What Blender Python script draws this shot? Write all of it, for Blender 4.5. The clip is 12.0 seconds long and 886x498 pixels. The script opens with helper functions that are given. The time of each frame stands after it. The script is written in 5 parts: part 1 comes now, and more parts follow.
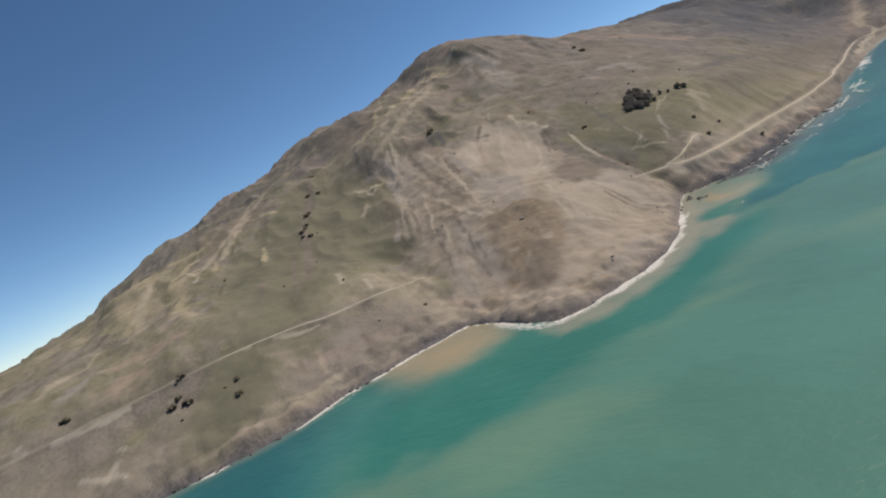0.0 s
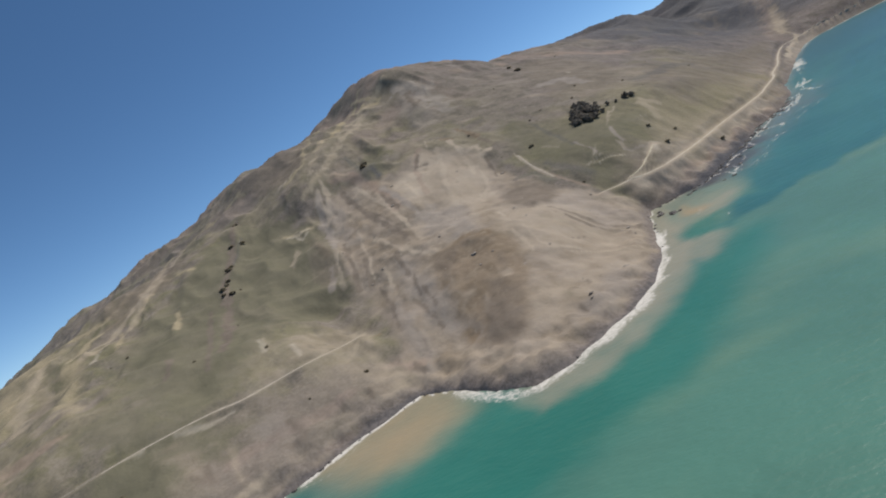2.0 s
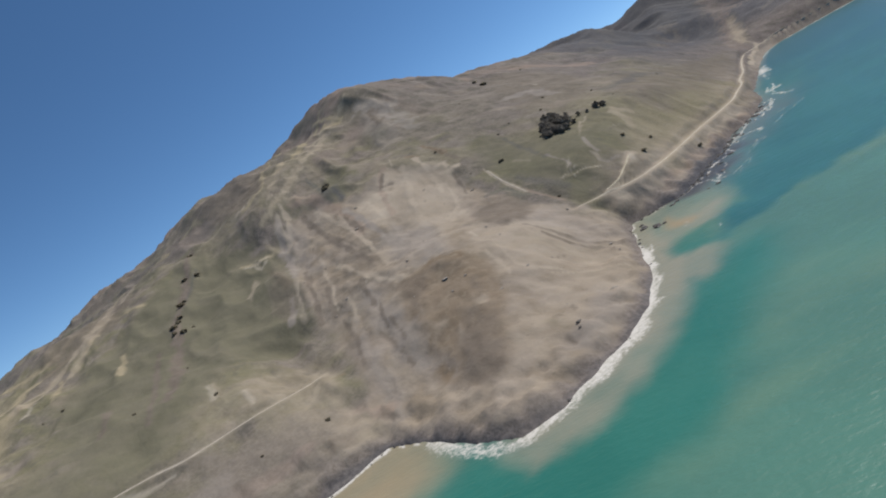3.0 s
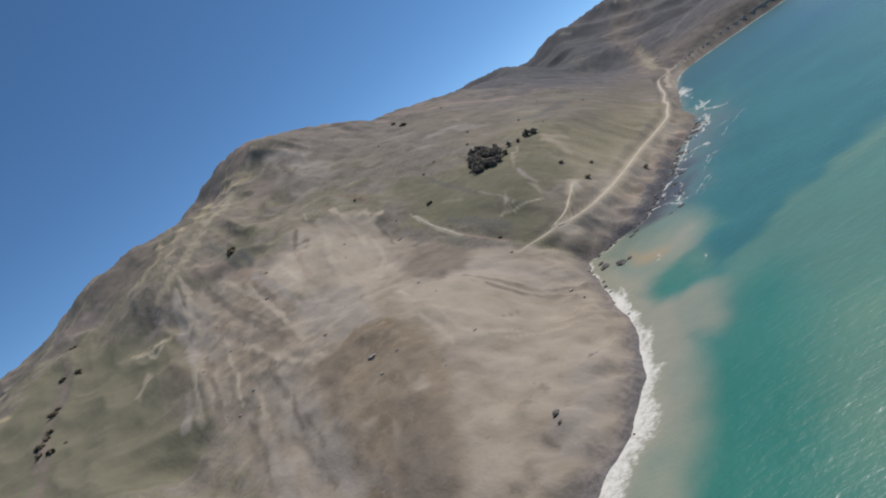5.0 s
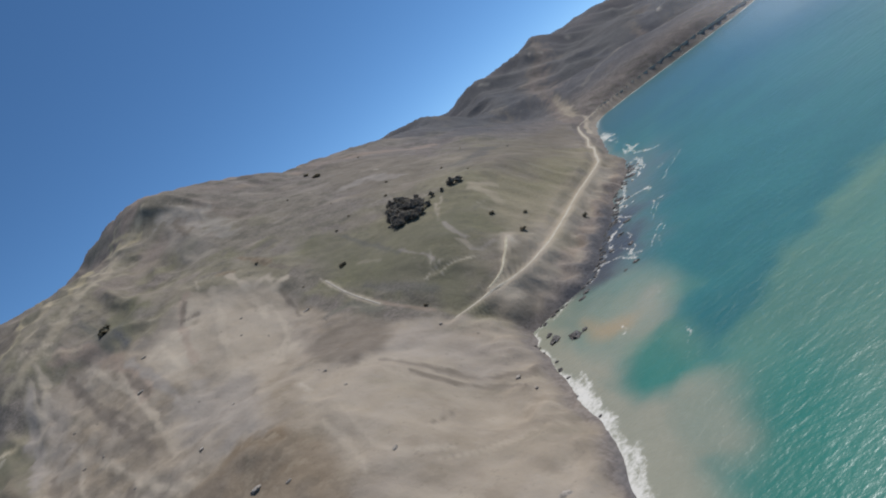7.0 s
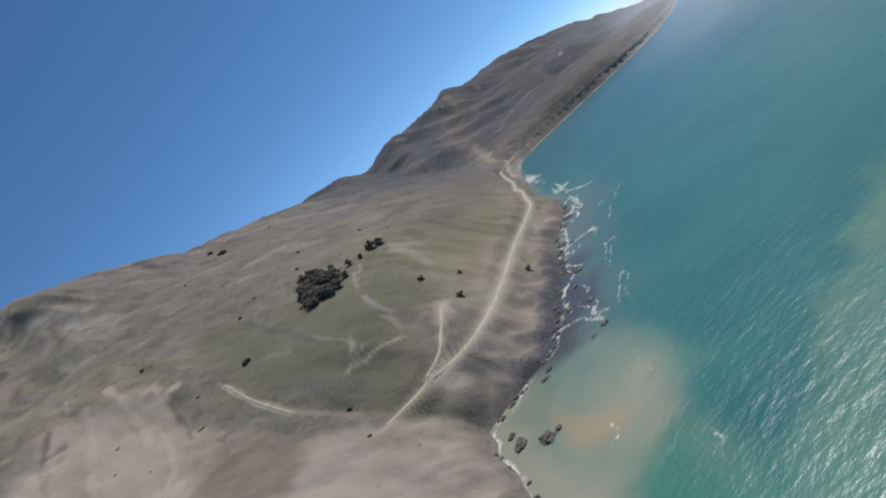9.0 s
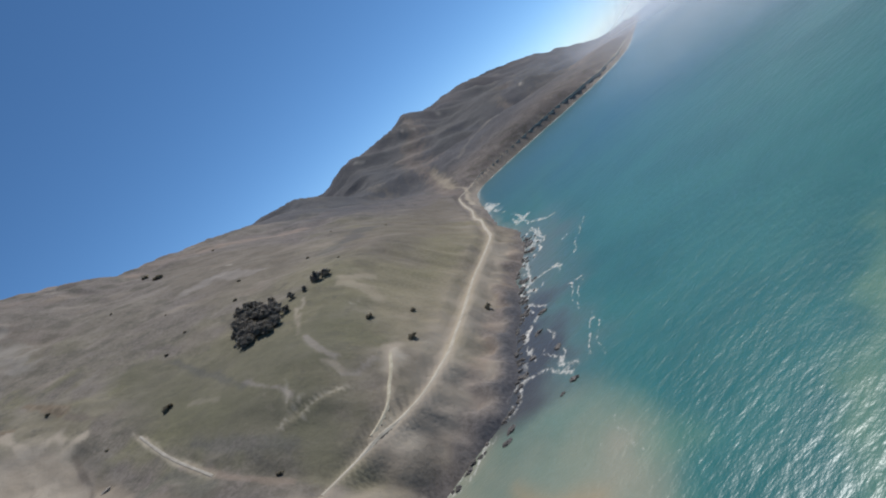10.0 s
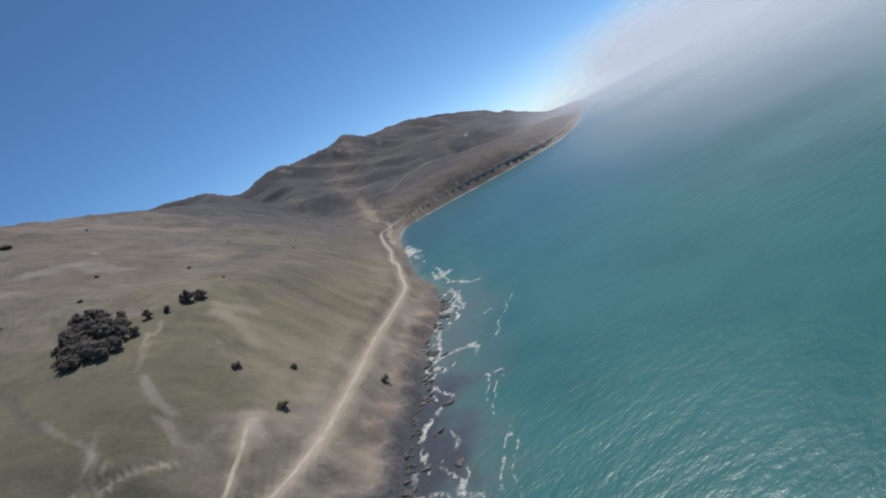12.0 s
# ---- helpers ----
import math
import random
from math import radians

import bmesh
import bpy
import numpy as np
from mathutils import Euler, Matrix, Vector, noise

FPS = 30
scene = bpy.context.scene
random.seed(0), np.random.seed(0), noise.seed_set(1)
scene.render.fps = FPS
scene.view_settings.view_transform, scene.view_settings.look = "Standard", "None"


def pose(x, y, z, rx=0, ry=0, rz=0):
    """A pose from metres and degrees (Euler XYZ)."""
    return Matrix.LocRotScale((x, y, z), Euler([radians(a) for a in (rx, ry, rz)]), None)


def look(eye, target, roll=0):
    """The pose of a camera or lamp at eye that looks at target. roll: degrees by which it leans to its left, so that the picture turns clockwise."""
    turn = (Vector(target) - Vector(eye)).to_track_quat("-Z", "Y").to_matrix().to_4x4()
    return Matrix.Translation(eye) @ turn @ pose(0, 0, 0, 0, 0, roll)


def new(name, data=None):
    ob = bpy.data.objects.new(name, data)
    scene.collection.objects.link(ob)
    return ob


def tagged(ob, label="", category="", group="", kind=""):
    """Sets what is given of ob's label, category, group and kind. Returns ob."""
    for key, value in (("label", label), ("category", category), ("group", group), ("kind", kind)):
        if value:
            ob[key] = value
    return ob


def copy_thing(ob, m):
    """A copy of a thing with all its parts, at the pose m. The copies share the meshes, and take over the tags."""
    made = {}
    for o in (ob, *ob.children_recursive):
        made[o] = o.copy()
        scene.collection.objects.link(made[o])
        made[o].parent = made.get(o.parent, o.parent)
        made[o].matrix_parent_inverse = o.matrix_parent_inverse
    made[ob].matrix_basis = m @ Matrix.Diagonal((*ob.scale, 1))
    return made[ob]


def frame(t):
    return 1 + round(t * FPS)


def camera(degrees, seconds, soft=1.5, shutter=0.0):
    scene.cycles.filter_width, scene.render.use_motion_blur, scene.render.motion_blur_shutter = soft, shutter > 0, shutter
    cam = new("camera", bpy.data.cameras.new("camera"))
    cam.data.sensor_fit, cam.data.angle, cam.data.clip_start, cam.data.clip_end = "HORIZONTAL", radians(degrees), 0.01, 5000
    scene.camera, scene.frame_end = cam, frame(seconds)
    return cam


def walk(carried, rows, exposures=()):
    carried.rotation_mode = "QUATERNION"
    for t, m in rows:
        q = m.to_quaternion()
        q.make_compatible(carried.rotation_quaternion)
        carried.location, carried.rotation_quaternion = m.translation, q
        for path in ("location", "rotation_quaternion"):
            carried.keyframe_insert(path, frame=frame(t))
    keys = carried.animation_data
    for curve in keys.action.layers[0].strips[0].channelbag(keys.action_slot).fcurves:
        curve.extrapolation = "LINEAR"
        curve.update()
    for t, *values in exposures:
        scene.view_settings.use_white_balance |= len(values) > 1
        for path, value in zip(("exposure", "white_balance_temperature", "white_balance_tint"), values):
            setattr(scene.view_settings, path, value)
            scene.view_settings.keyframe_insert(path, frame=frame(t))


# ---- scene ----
cam = camera(74.98, 12.0, soft=2.0)
# seconds, the aircraft camera's place, what it looks at and its roll
PATH = [
    (0, (-346.9, -350.6, 95.4), (-310.82, -257.97, 84.58), -23.74),
    (0.5, (-338.2, -332.9, 94.0), (-299.68, -241.22, 83.51), -24.75),
    (1, (-329.0, -316.0, 93.0), (-288.28, -225.26, 83.13), -25.98),
    (1.5, (-319.5, -299.8, 92.3), (-276.43, -210.08, 82.81), -27.54),
    (2, (-309.5, -284.5, 91.5), (-263.98, -195.92, 82.24), -28.32),
    (2.5, (-299.0, -269.6, 90.9), (-251.08, -182.32, 81.91), -29.33),
    (4.5, (-252.3, -210.0, 86.9), (-193.41, -129.54, 78.86), -33.85),
    (5, (-239.5, -197.0, 86.6), (-177.92, -118.60, 78.75), -35.48),
    (5.5, (-226.6, -184.6, 86.4), (-162.26, -108.35, 79.07), -37.11),
    (6, (-214.1, -173.6, 86.5), (-146.85, -99.90, 79.04), -37.91),
    (6.5, (-201.1, -163.6, 86.7), (-131.06, -92.65, 78.78), -37.56),
    (7, (-187.6, -154.0, 86.4), (-114.95, -85.72, 78.07), -37.27),
    (9, (-131.7, -120.3, 84.6), (-49.89, -63.47, 76.07), -43.20),
    (9.5, (-118.2, -113.1, 85.0), (-33.94, -60.09, 75.51), -43.07),
    (10, (-104.4, -108.4, 85.1), (-18.24, -58.64, 74.70), -41.45),
    (10.5, (-92.2, -104.7, 85.6), (-4.42, -58.29, 74.06), -40.22),
    (11, (-80.7, -101.2, 86.7), (8.55, -57.93, 73.88), -37.29),
    (11.5, (-68.8, -96.4, 87.8), (21.92, -56.57, 74.41), -33.69),
    (12, (-57.0, -90.0, 88.2), (35.49, -54.58, 74.63), -27.70),
]
walk(cam, [(t, look(eye, target, roll)) for t, eye, target, roll in PATH], exposures=[(0, -0.03, 6900, 12), (2.5, -0.02, 6550, 10), (5, -0.02, 6380, 10), (7, -0.08, 6200, 9), (10, -0.12, 6180, 9), (12, -0.16, 6260, 10)])

# ---- daylight ----
SUN_ELEVATION, SUN_AZIMUTH = radians(58), radians(6)
sun_way = Vector((math.cos(SUN_ELEVATION) * math.cos(SUN_AZIMUTH), math.cos(SUN_ELEVATION) * math.sin(SUN_AZIMUTH), math.sin(SUN_ELEVATION)))
world = bpy.data.worlds.new("sky")
scene.world = world
world.use_nodes = True
sky = world.node_tree.nodes.new("ShaderNodeTexSky")
sky.sky_type = "NISHITA"
sky.sun_disc = False
sky.sun_elevation, sky.sun_rotation = SUN_ELEVATION, radians(90) - SUN_AZIMUTH
sky.altitude, sky.air_density, sky.dust_density, sky.ozone_density = 2000, 0.65, 0.0, 2.6
clear = world.node_tree.nodes.new("ShaderNodeHueSaturation")
clear.inputs["Hue"].default_value, clear.inputs["Saturation"].default_value = 0.495, 1.12
world.node_tree.links.new(sky.outputs[0], clear.inputs["Color"])
world.node_tree.links.new(clear.outputs[0], world.node_tree.nodes["Background"].inputs[0])
world.node_tree.nodes["Background"].inputs[1].default_value = 0.124
sun_data = bpy.data.lights.new("sun", "SUN")
sun_data.energy, sun_data.angle, sun_data.color = 4.5, radians(0.6), (1.0, 0.96, 0.90)
sun = new("sun", sun_data)
sun.matrix_world = look(sun_way * 500, (0, 0, 0))


# ---- noise in the plan ----
_rng = np.random.RandomState(7)
LATTICE = _rng.rand(256, 256)


def value_noise(x, y):
    ix, iy = np.floor(x).astype(int), np.floor(y).astype(int)
    fx, fy = x - ix, y - iy
    fx, fy = fx * fx * (3 - 2 * fx), fy * fy * (3 - 2 * fy)
    a, b = LATTICE[ix % 256, iy % 256], LATTICE[(ix + 1) % 256, iy % 256]
    c, d = LATTICE[ix % 256, (iy + 1) % 256], LATTICE[(ix + 1) % 256, (iy + 1) % 256]
    return a * (1 - fx) * (1 - fy) + b * fx * (1 - fy) + c * (1 - fx) * fy + d * fx * fy


def fbm(x, y, size, octaves=4, gain=0.5):
    """Rolling noise from -1 to 1 with lumps of about that many metres."""
    total, weight, reach = 0.0, 1.0, 0.0
    for k in range(octaves):
        s = 2.0 ** k / size
        total = total + weight * (value_noise(x * s + 17.3 * k + 90, y * s - 9.1 * k + 40) * 2 - 1)
        reach += weight
        weight *= gain
    return total / reach * 1.6


def ridged(x, y, size, octaves=4):
    total, weight, reach = 0.0, 1.0, 0.0
    for k in range(octaves):
        s = 2.0 ** k / size
        total = total + weight * (1 - np.abs(value_noise(x * s + 5.7 * k + 60, y * s + 3.3 * k + 80) * 2 - 1))
        reach += weight
        weight *= 0.5
    return total / reach


def smooth(a, b, x):
    t = np.clip((x - a) / (b - a), 0, 1)
    return t * t * (3 - 2 * t)


def hermite(xs, ys, x):
    """A smooth curve through (xs, ys); ys may hold several columns."""
    xs, ys = np.asarray(xs, float), np.asarray(ys, float)
    slope = np.diff(ys, axis=0) / (np.diff(xs)[:, None] if ys.ndim > 1 else np.diff(xs))
    m = np.zeros_like(ys)
    a, b = slope[:-1], slope[1:]
    m[1:-1] = np.where(a * b > 0, 2 * a * b / np.where(a + b == 0, 1, a + b), 0)
    m[0], m[-1] = slope[0], slope[-1]
    x = np.clip(x, xs[0], xs[-1] - 1e-6)
    i = np.clip(np.searchsorted(xs, x, "right") - 1, 0, len(xs) - 2)
    h = xs[i + 1] - xs[i]
    t = (x - xs[i]) / h
    if ys.ndim > 1:
        h, t = h[:, None], t[:, None]
    return ((1 + 2 * t) * (1 - t) ** 2) * ys[i] + t * (1 - t) ** 2 * h * m[i] + t * t * (3 - 2 * t) * ys[i + 1] + t * t * (t - 1) * h * m[i + 1]


def line_distance(x, y, line):
    """Distance in the plan to a polyline, and how far along it the nearest place lies (0 to 1)."""
    best, along = np.full(np.shape(x), 1e9), np.zeros(np.shape(x))
    n = len(line) - 1
    for k in range(n):
        (ax, ay), (bx, by) = line[k][:2], line[k + 1][:2]
        dx, dy = bx - ax, by - ay
        t = np.clip(((x - ax) * dx + (y - ay) * dy) / (dx * dx + dy * dy + 1e-9), 0, 1)
        d = np.hypot(x - ax - t * dx, y - ay - t * dy)
        near = d < best
        best, along = np.where(near, d, best), np.where(near, (k + t) / n, along)
    return best, along


def inside(x, y, outline, edge):
    """1 inside an outline in the plan, 0 outside it, soft over that many metres."""
    odd = np.zeros(np.shape(x), bool)
    n = len(outline)
    for k in range(n):
        (ax, ay), (bx, by) = outline[k], outline[(k + 1) % n]
        if ay == by:
            continue
        odd ^= ((ay > y) != (by > y)) & (x < (bx - ax) * (y - ay) / (by - ay) + ax)
    d, _ = line_distance(x, y, list(outline) + [outline[0]])
    return smooth(-edge, edge, np.where(odd, d, -d))


# ---- the lie of the land: x runs along the coast, y inland, z up ----
COAST = [(-1700, 66), (-900, 30), (-600, 8), (-408, -2), (-370, -6), (-337, -11), (-307, 1), (-287, 4), (-248, 8), (-215, 5), (-207, -20),
         (-203, -55), (-196, -78), (-177, -86), (-157, -83), (-133, -82), (-105, -75), (-80, -58), (-57, -41), (-21, -6), (10, 22), (30, 36),
         (45, 27), (62, 16), (89, 18.5), (131, 29), (178, 42), (225, 55), (290, 66), (364, 90)]
COAST += [(450, 143), (600, 208), (720, 262), (960, 366), (1060, 385), (1130, 345), (1190, 270), (1240, 190), (1300, 115), (1400, 65), (1550, 40), (1850, 35), (2300, 40), (3700, 50)]
COAST_X, COAST_Y = [p[0] for p in COAST], [p[1] for p in COAST]
# the same coast with the slide's tongue smoothed away, which the upper slopes follow
SHELF = [(-1700, 66), (-900, 30), (-600, 5), (-400, -8), (-300, -16), (-220, -30), (-150, -42), (-80, -36), (-20, -6), (60, 22), (131, 36), (178, 46), (225, 55), (290, 66), (364, 90)]
SHELF += [(450, 143), (600, 208), (720, 262), (960, 368), (1200, 445), (1400, 440), (1500, 345), (1650, 240), (1850, 150), (2300, 100), (3700, 60)]
INLAND = [0, 10, 35, 80, 150, 250, 380, 540, 760, 1100, 1800]
# place along the coast, then heights at the distances inland above
PROFILES = [
    (-1500, 0, 10, 21, 40, 66, 86, 94, 85, 26, 10, 8),
    (-900, 0, 10, 21, 40, 66, 82, 90, 87, 71, 43, 41),
    (-600, 0, 9, 21, 39, 65, 80, 87, 95, 105, 133, 146),
    (-420, 0, 9, 20, 37, 62, 79, 103, 133, 146, 208, 212),
    (-310, 0, 8, 18, 34, 59, 79, 113, 161, 176, 229, 250),
    (-240, 0, 9, 18, 33, 55, 75, 112, 166, 193, 258, 274),
    (-190, 0, 5, 10, 17, 31, 62, 109, 168, 208, 266, 286),
    (-130, 0, 6, 12, 24, 44, 72, 110, 177, 229, 274, 297),
]
PROFILES += [
    (-70, 0, 5, 10, 35, 61, 90, 132, 208, 266, 302, 309),
    (-10, 0, 9, 21, 43, 66, 110, 159, 239, 281, 312, 318),
    (50, 0, 13, 32, 56, 77, 124, 179, 245, 286, 323, 325),
    (120, 0, 17, 39, 73, 92, 137, 194, 259, 299, 329, 331),
    (210, 0, 12, 36, 82, 107, 150, 215, 315, 349, 337, 336),
    (320, 0, 10, 30, 68, 108, 155, 215, 301, 362, 346, 339),
    (480, 0, 9, 27, 61, 107, 164, 234, 278, 349, 352, 340),
]
PROFILES += [
    (720, 0, 9, 27, 63, 112, 173, 237, 268, 322, 345, 337),
    (960, 0, 9, 27, 61, 111, 177, 261, 286, 303, 329, 331),
    (1250, 0, 9, 25, 52, 91, 143, 208, 258, 284, 312, 323),
    (1500, 0, 9, 23, 46, 77, 120, 174, 230, 277, 304, 318),
    (1800, 0, 9, 22, 43, 69, 109, 161, 222, 331, 311, 319),
    (2400, 0, 9, 22, 43, 64, 101, 155, 213, 327, 352, 341),
    (3500, 0, 9, 19, 30, 33, 61, 132, 200, 317, 379, 390),
]
STATIONS, HEIGHTS = [p[0] for p in PROFILES], np.array([p[1:] for p in PROFILES], float)

# outlines of the landslide and of what lies on it
SLIDE = [(-45, 388), (-30, 360), (-12, 312), (40, 312), (50, 260), (47, 218), (22, 157), (12, 104), (24, 63), (16, 15), (-21, -20), (-57, -55),
         (-105, -90), (-180, -105), (-215, -60), (-206, 12), (-195, 55), (-171, 144), (-141, 235), (-117, 302), (-82, 376)]
MOUND = [(-126, 103), (-96, 96), (-82, 71), (-95, 34), (-115, 8), (-135, -14), (-174, -46), (-184, -36), (-172, 0), (-158, 40)]
PALE = [(-54, 240), (-20, 300), (34, 300), (44, 250), (34, 210), (0, 160), (-60, 122), (-97, 160)]
BENCH = [(-64, 84), (-42, 92), (-12, 60), (-8, 20), (-40, -30), (-60, -20), (-74, 40)]
RIBS = [(-60, 395), (-75, 290), (-110, 200), (-112, 130), (-150, 60), (-185, 0), (-200, 10), (-190, 60), (-165, 150), (-135, 250), (-105, 330)]
# depth, width and line of the cracks, scarps and channels in the slide
CREASES = [(-5, 12, [(-60, 385), (-67, 335), (-85, 266), (-98, 207), (-100, 171)]), (-4, 6, [(0, 294), (10, 274), (29, 278)]), (-4, 9, [(-4, 131), (0, 119), (2, 92)]),
           (-3, 6, [(-37, 55), (-41, 26), (-32, 23), (-12, 3)]), (-2, 7, [(-144, 102), (-156, 70), (-166, 40), (-185, -10)]), (-3, 6, [(-58, 88), (-78, 70), (-90, 30)]),
           (-3, 6, [(-160, -3), (-173, -16), (-185, -30)]), (3, 8, [(-60, 411), (-105, 337), (-131, 272), (-165, 181)]), (-3, 8, [(-70, 400), (-113, 332), (-140, 265), (-172, 178)]),
           (-4, 8, [(45, 215), (10, 190), (-30, 150)]), (-3, 6, [(31, 240), (-10, 200), (-50, 160)])]
GROVE = [(143, 180), (164, 192), (171, 186), (151, 150), (136, 135), (122, 135), (114, 142), (111, 150), (122, 165)]
MEADOW = [(60, 72), (40, 110), (70, 190), (130, 210), (190, 150), (300, 130), (480, 190), (340, 112), (220, 82), (120, 62)]
ROAD_EAST = [(21, 66), (47, 55), (66, 45), (80, 43), (97, 43), (118, 48), (160, 58), (210, 71), (247, 78), (310, 91), (345, 106), (400, 132), (480, 168),
             (530, 196), (610, 230), (700, 276), (800, 325), (930, 385), (1062, 401), (1141, 357), (1203, 279), (1253, 199), (1311, 126), (1406, 79), (1552, 55), (1880, 48)]
ROAD_WEST = [(-900, 110), (-700, 92), (-560, 90), (-481, 90), (-440, 90), (-400, 91), (-364, 91), (-340, 93), (-318, 93), (-300, 92), (-287, 86), (-268, 87), (-247, 87), (-228, 89), (-212, 98), (-197, 111)]
SPUR = [(58, 187), (42, 153), (29, 117)]
TRACK = [(47, 57), (57, 54.5), (66, 54), (73, 57.5), (80, 57.5), (87, 60), (95, 62.5)]
LOOP = [(67, 97), (57, 95), (50, 94), (54, 90), (60, 86), (65, 80), (69, 75)]


def coast_y(x):
    return np.interp(x, COAST_X, COAST_Y) + 2.5 * fbm(x, x * 0 + 3, 22, 3) * smooth(5000, 0, np.abs(x))


def inland(x, y):
    """How far inland a place counts as lying."""
    c = coast_y(x)
    d = y - c
    ledge = 7.5 * smooth(36, 60, x) * smooth(225, 160, x)
    d, c = np.where(d > 0, d - ledge * smooth(0, 16, d), d), c + ledge
    w = smooth(-320, -290, x) * smooth(-120, -150, x)
    near = (w > 0) & (d > 0) & (d < 400)
    shore, _ = line_distance(x[near], y[near], COAST[4:19])
    d = np.array(d)
    d[near] = d[near] + w[near] * (np.minimum(d[near], shore) - d[near]) * smooth(85, 25, shore)
    shift = c - np.interp(x, [p[0] for p in SHELF], [p[1] for p in SHELF])
    return d + smooth(30, np.maximum(230, 30 + 1.8 * np.abs(shift) * smooth(700, 1000, x)), d) * shift


def bare_height(x, y):
    """The lie of the land with its ravines and hummocks, before the roads are cut in."""
    shape = np.shape(x)
    x, y = np.ravel(x).astype(float), np.ravel(y).astype(float)
    v = inland(x, y)
    rows = hermite(STATIONS, HEIGHTS, x)
    vv = np.clip(v, 0, INLAND[-1] - 1e-3)
    inl = np.array(INLAND, float)
    j = np.clip(np.searchsorted(inl, vv, "right") - 1, 0, len(inl) - 2)
    t = (vv - inl[j]) / (inl[j + 1] - inl[j])
    k = np.arange(len(x))
    za, zb = rows[k, j], rows[k, j + 1]
    slope = np.diff(rows, axis=1) / np.diff(inl)
    m = np.zeros_like(rows)
    a, b = slope[:, :-1], slope[:, 1:]
    m[:, 1:-1] = np.where(a * b > 0, 2 * a * b / np.where(np.abs(a + b) < 1e-9, 1, a + b), 0)
    m[:, 0], m[:, -1] = slope[:, 0], slope[:, -1]
    h = inl[j + 1] - inl[j]
    z = ((1 + 2 * t) * (1 - t) ** 2) * za + t * (1 - t) ** 2 * h * m[k, j] + t * t * (3 - 2 * t) * zb + t * t * (t - 1) * h * m[k, j + 1]
    slide = inside(x, y, SLIDE, 14)
    wx = x + 18 * fbm(x, y, 120, 2)
    ravine = (ridged(wx, y * 0.6, 85, 3) - 0.62) * 24
    far = 1 - 0.6 * smooth(500, 1000, x)
    calm = 1 - 0.7 * smooth(-10, 60, x) * smooth(560, 460, x) * smooth(430, 300, v)
    z = z + ravine * smooth(25, 260, v) * far * (1 - 0.75 * slide) * calm
    z = z + (ridged(x * 0.8 + 0.35 * y, y * 0.5 - 0.2 * x, 260, 3) - 0.74) * 130 * smooth(700, 1100, x) * smooth(40, 260, v)
    z = z + fbm(x, y, 30, 4) * (0.8 + 1.4 * calm) * smooth(4, 60, v) * (1 - slide)
    rough = smooth(-60, -120, x - 0.25 * y)
    lumps = (ridged(x - 0.3 * y + 9 * fbm(x, y, 40, 2), y * 0.4, 34, 4) - 0.62) * (1.0 + 2.4 * rough) + fbm(x + 40, y, 60, 2) * 1.6 * (1 - rough)
    z = z + slide * smooth(3, 50, v) * (lumps + fbm(x, y, 16, 3) * (0.4 + 0.7 * rough))
    near = (x > -260) & (x < 110) & (y > -120) & (y < 460)
    bx, by = x[near], y[near]
    bx, by = bx + 6 * fbm(bx, by, 24, 3), by + 6 * fbm(bx + 200, by, 24, 3)
    dz = -2.5 * inside(bx, by, SLIDE, 9) * smooth(90, 200, by) + 1.6 * inside(bx, by, MOUND, 9) * smooth(-60, 60, by) - 2 * inside(bx, by, BENCH, 4)
    across, down = 0.89 * bx - 0.45 * by, 0.45 * bx + 0.89 * by
    dz = dz + inside(bx, by, RIBS, 16) * (ridged(across + 5 * fbm(bx, by, 30, 2), down * 0.28, 15, 3) - 0.6) * 2.2
    dz = dz + inside(bx, by, PALE, 14) * (ridged(across, down * 0.22, 24, 3) - 0.6) * 3
    for depth, wide, line in CREASES:
        d, _ = line_distance(bx, by, line)
        dz = dz + 0.14 * depth * smooth(wide, wide * 0.25, d)
    z[near] = z[near] + dz
    z = z + inside(x, y, MOUND, 14) * 0.8 - inside(x, y, PALE, 20) * 4
    z = z + smooth(0, 5, v) * (1 - smooth(14, 40, v)) * fbm(x, y, 9, 3) * 2.4
    below = np.clip(-v, 0, 80)
    z = np.where(v < 0, -0.9 * below ** 0.75, np.maximum(z, 0.15 * vv ** 0.5))
    return z.reshape(shape)


def road_cut(x, y, z, line, half, grade):
    """Levels the ground beneath a road laid along a line."""
    d, along = line_distance(x, y, line)
    w = 1 - smooth(half, half * 2.6, d)
    target = np.interp(along, np.linspace(0, 1, len(grade)), grade)
    return z * (1 - w) + target * w


def road_grade(line):
    pts = np.array(line, float)
    dense = np.linspace(0, 1, len(line) * 3)
    px, py = np.interp(dense, np.linspace(0, 1, len(line)), pts[:, 0]), np.interp(dense, np.linspace(0, 1, len(line)), pts[:, 1])
    z = bare_height(px, py)
    for _ in range(14):
        z[1:-1] = (z[:-2] + 2 * z[1:-1] + z[2:]) / 4
    return z


GRADES = [(ROAD_EAST, 3.0, road_grade(ROAD_EAST)), (ROAD_WEST, 2.6, road_grade(ROAD_WEST)), (SPUR, 1.8, road_grade(SPUR)), (TRACK, 1.5, road_grade(TRACK)), (LOOP, 1.3, road_grade(LOOP))]


def height(x, y):
    x, y = np.asarray(x, float), np.asarray(y, float)
    z = bare_height(x, y)
    for line, half, grade in GRADES:
        z = road_cut(x, y, z, line, half, grade)
    return z


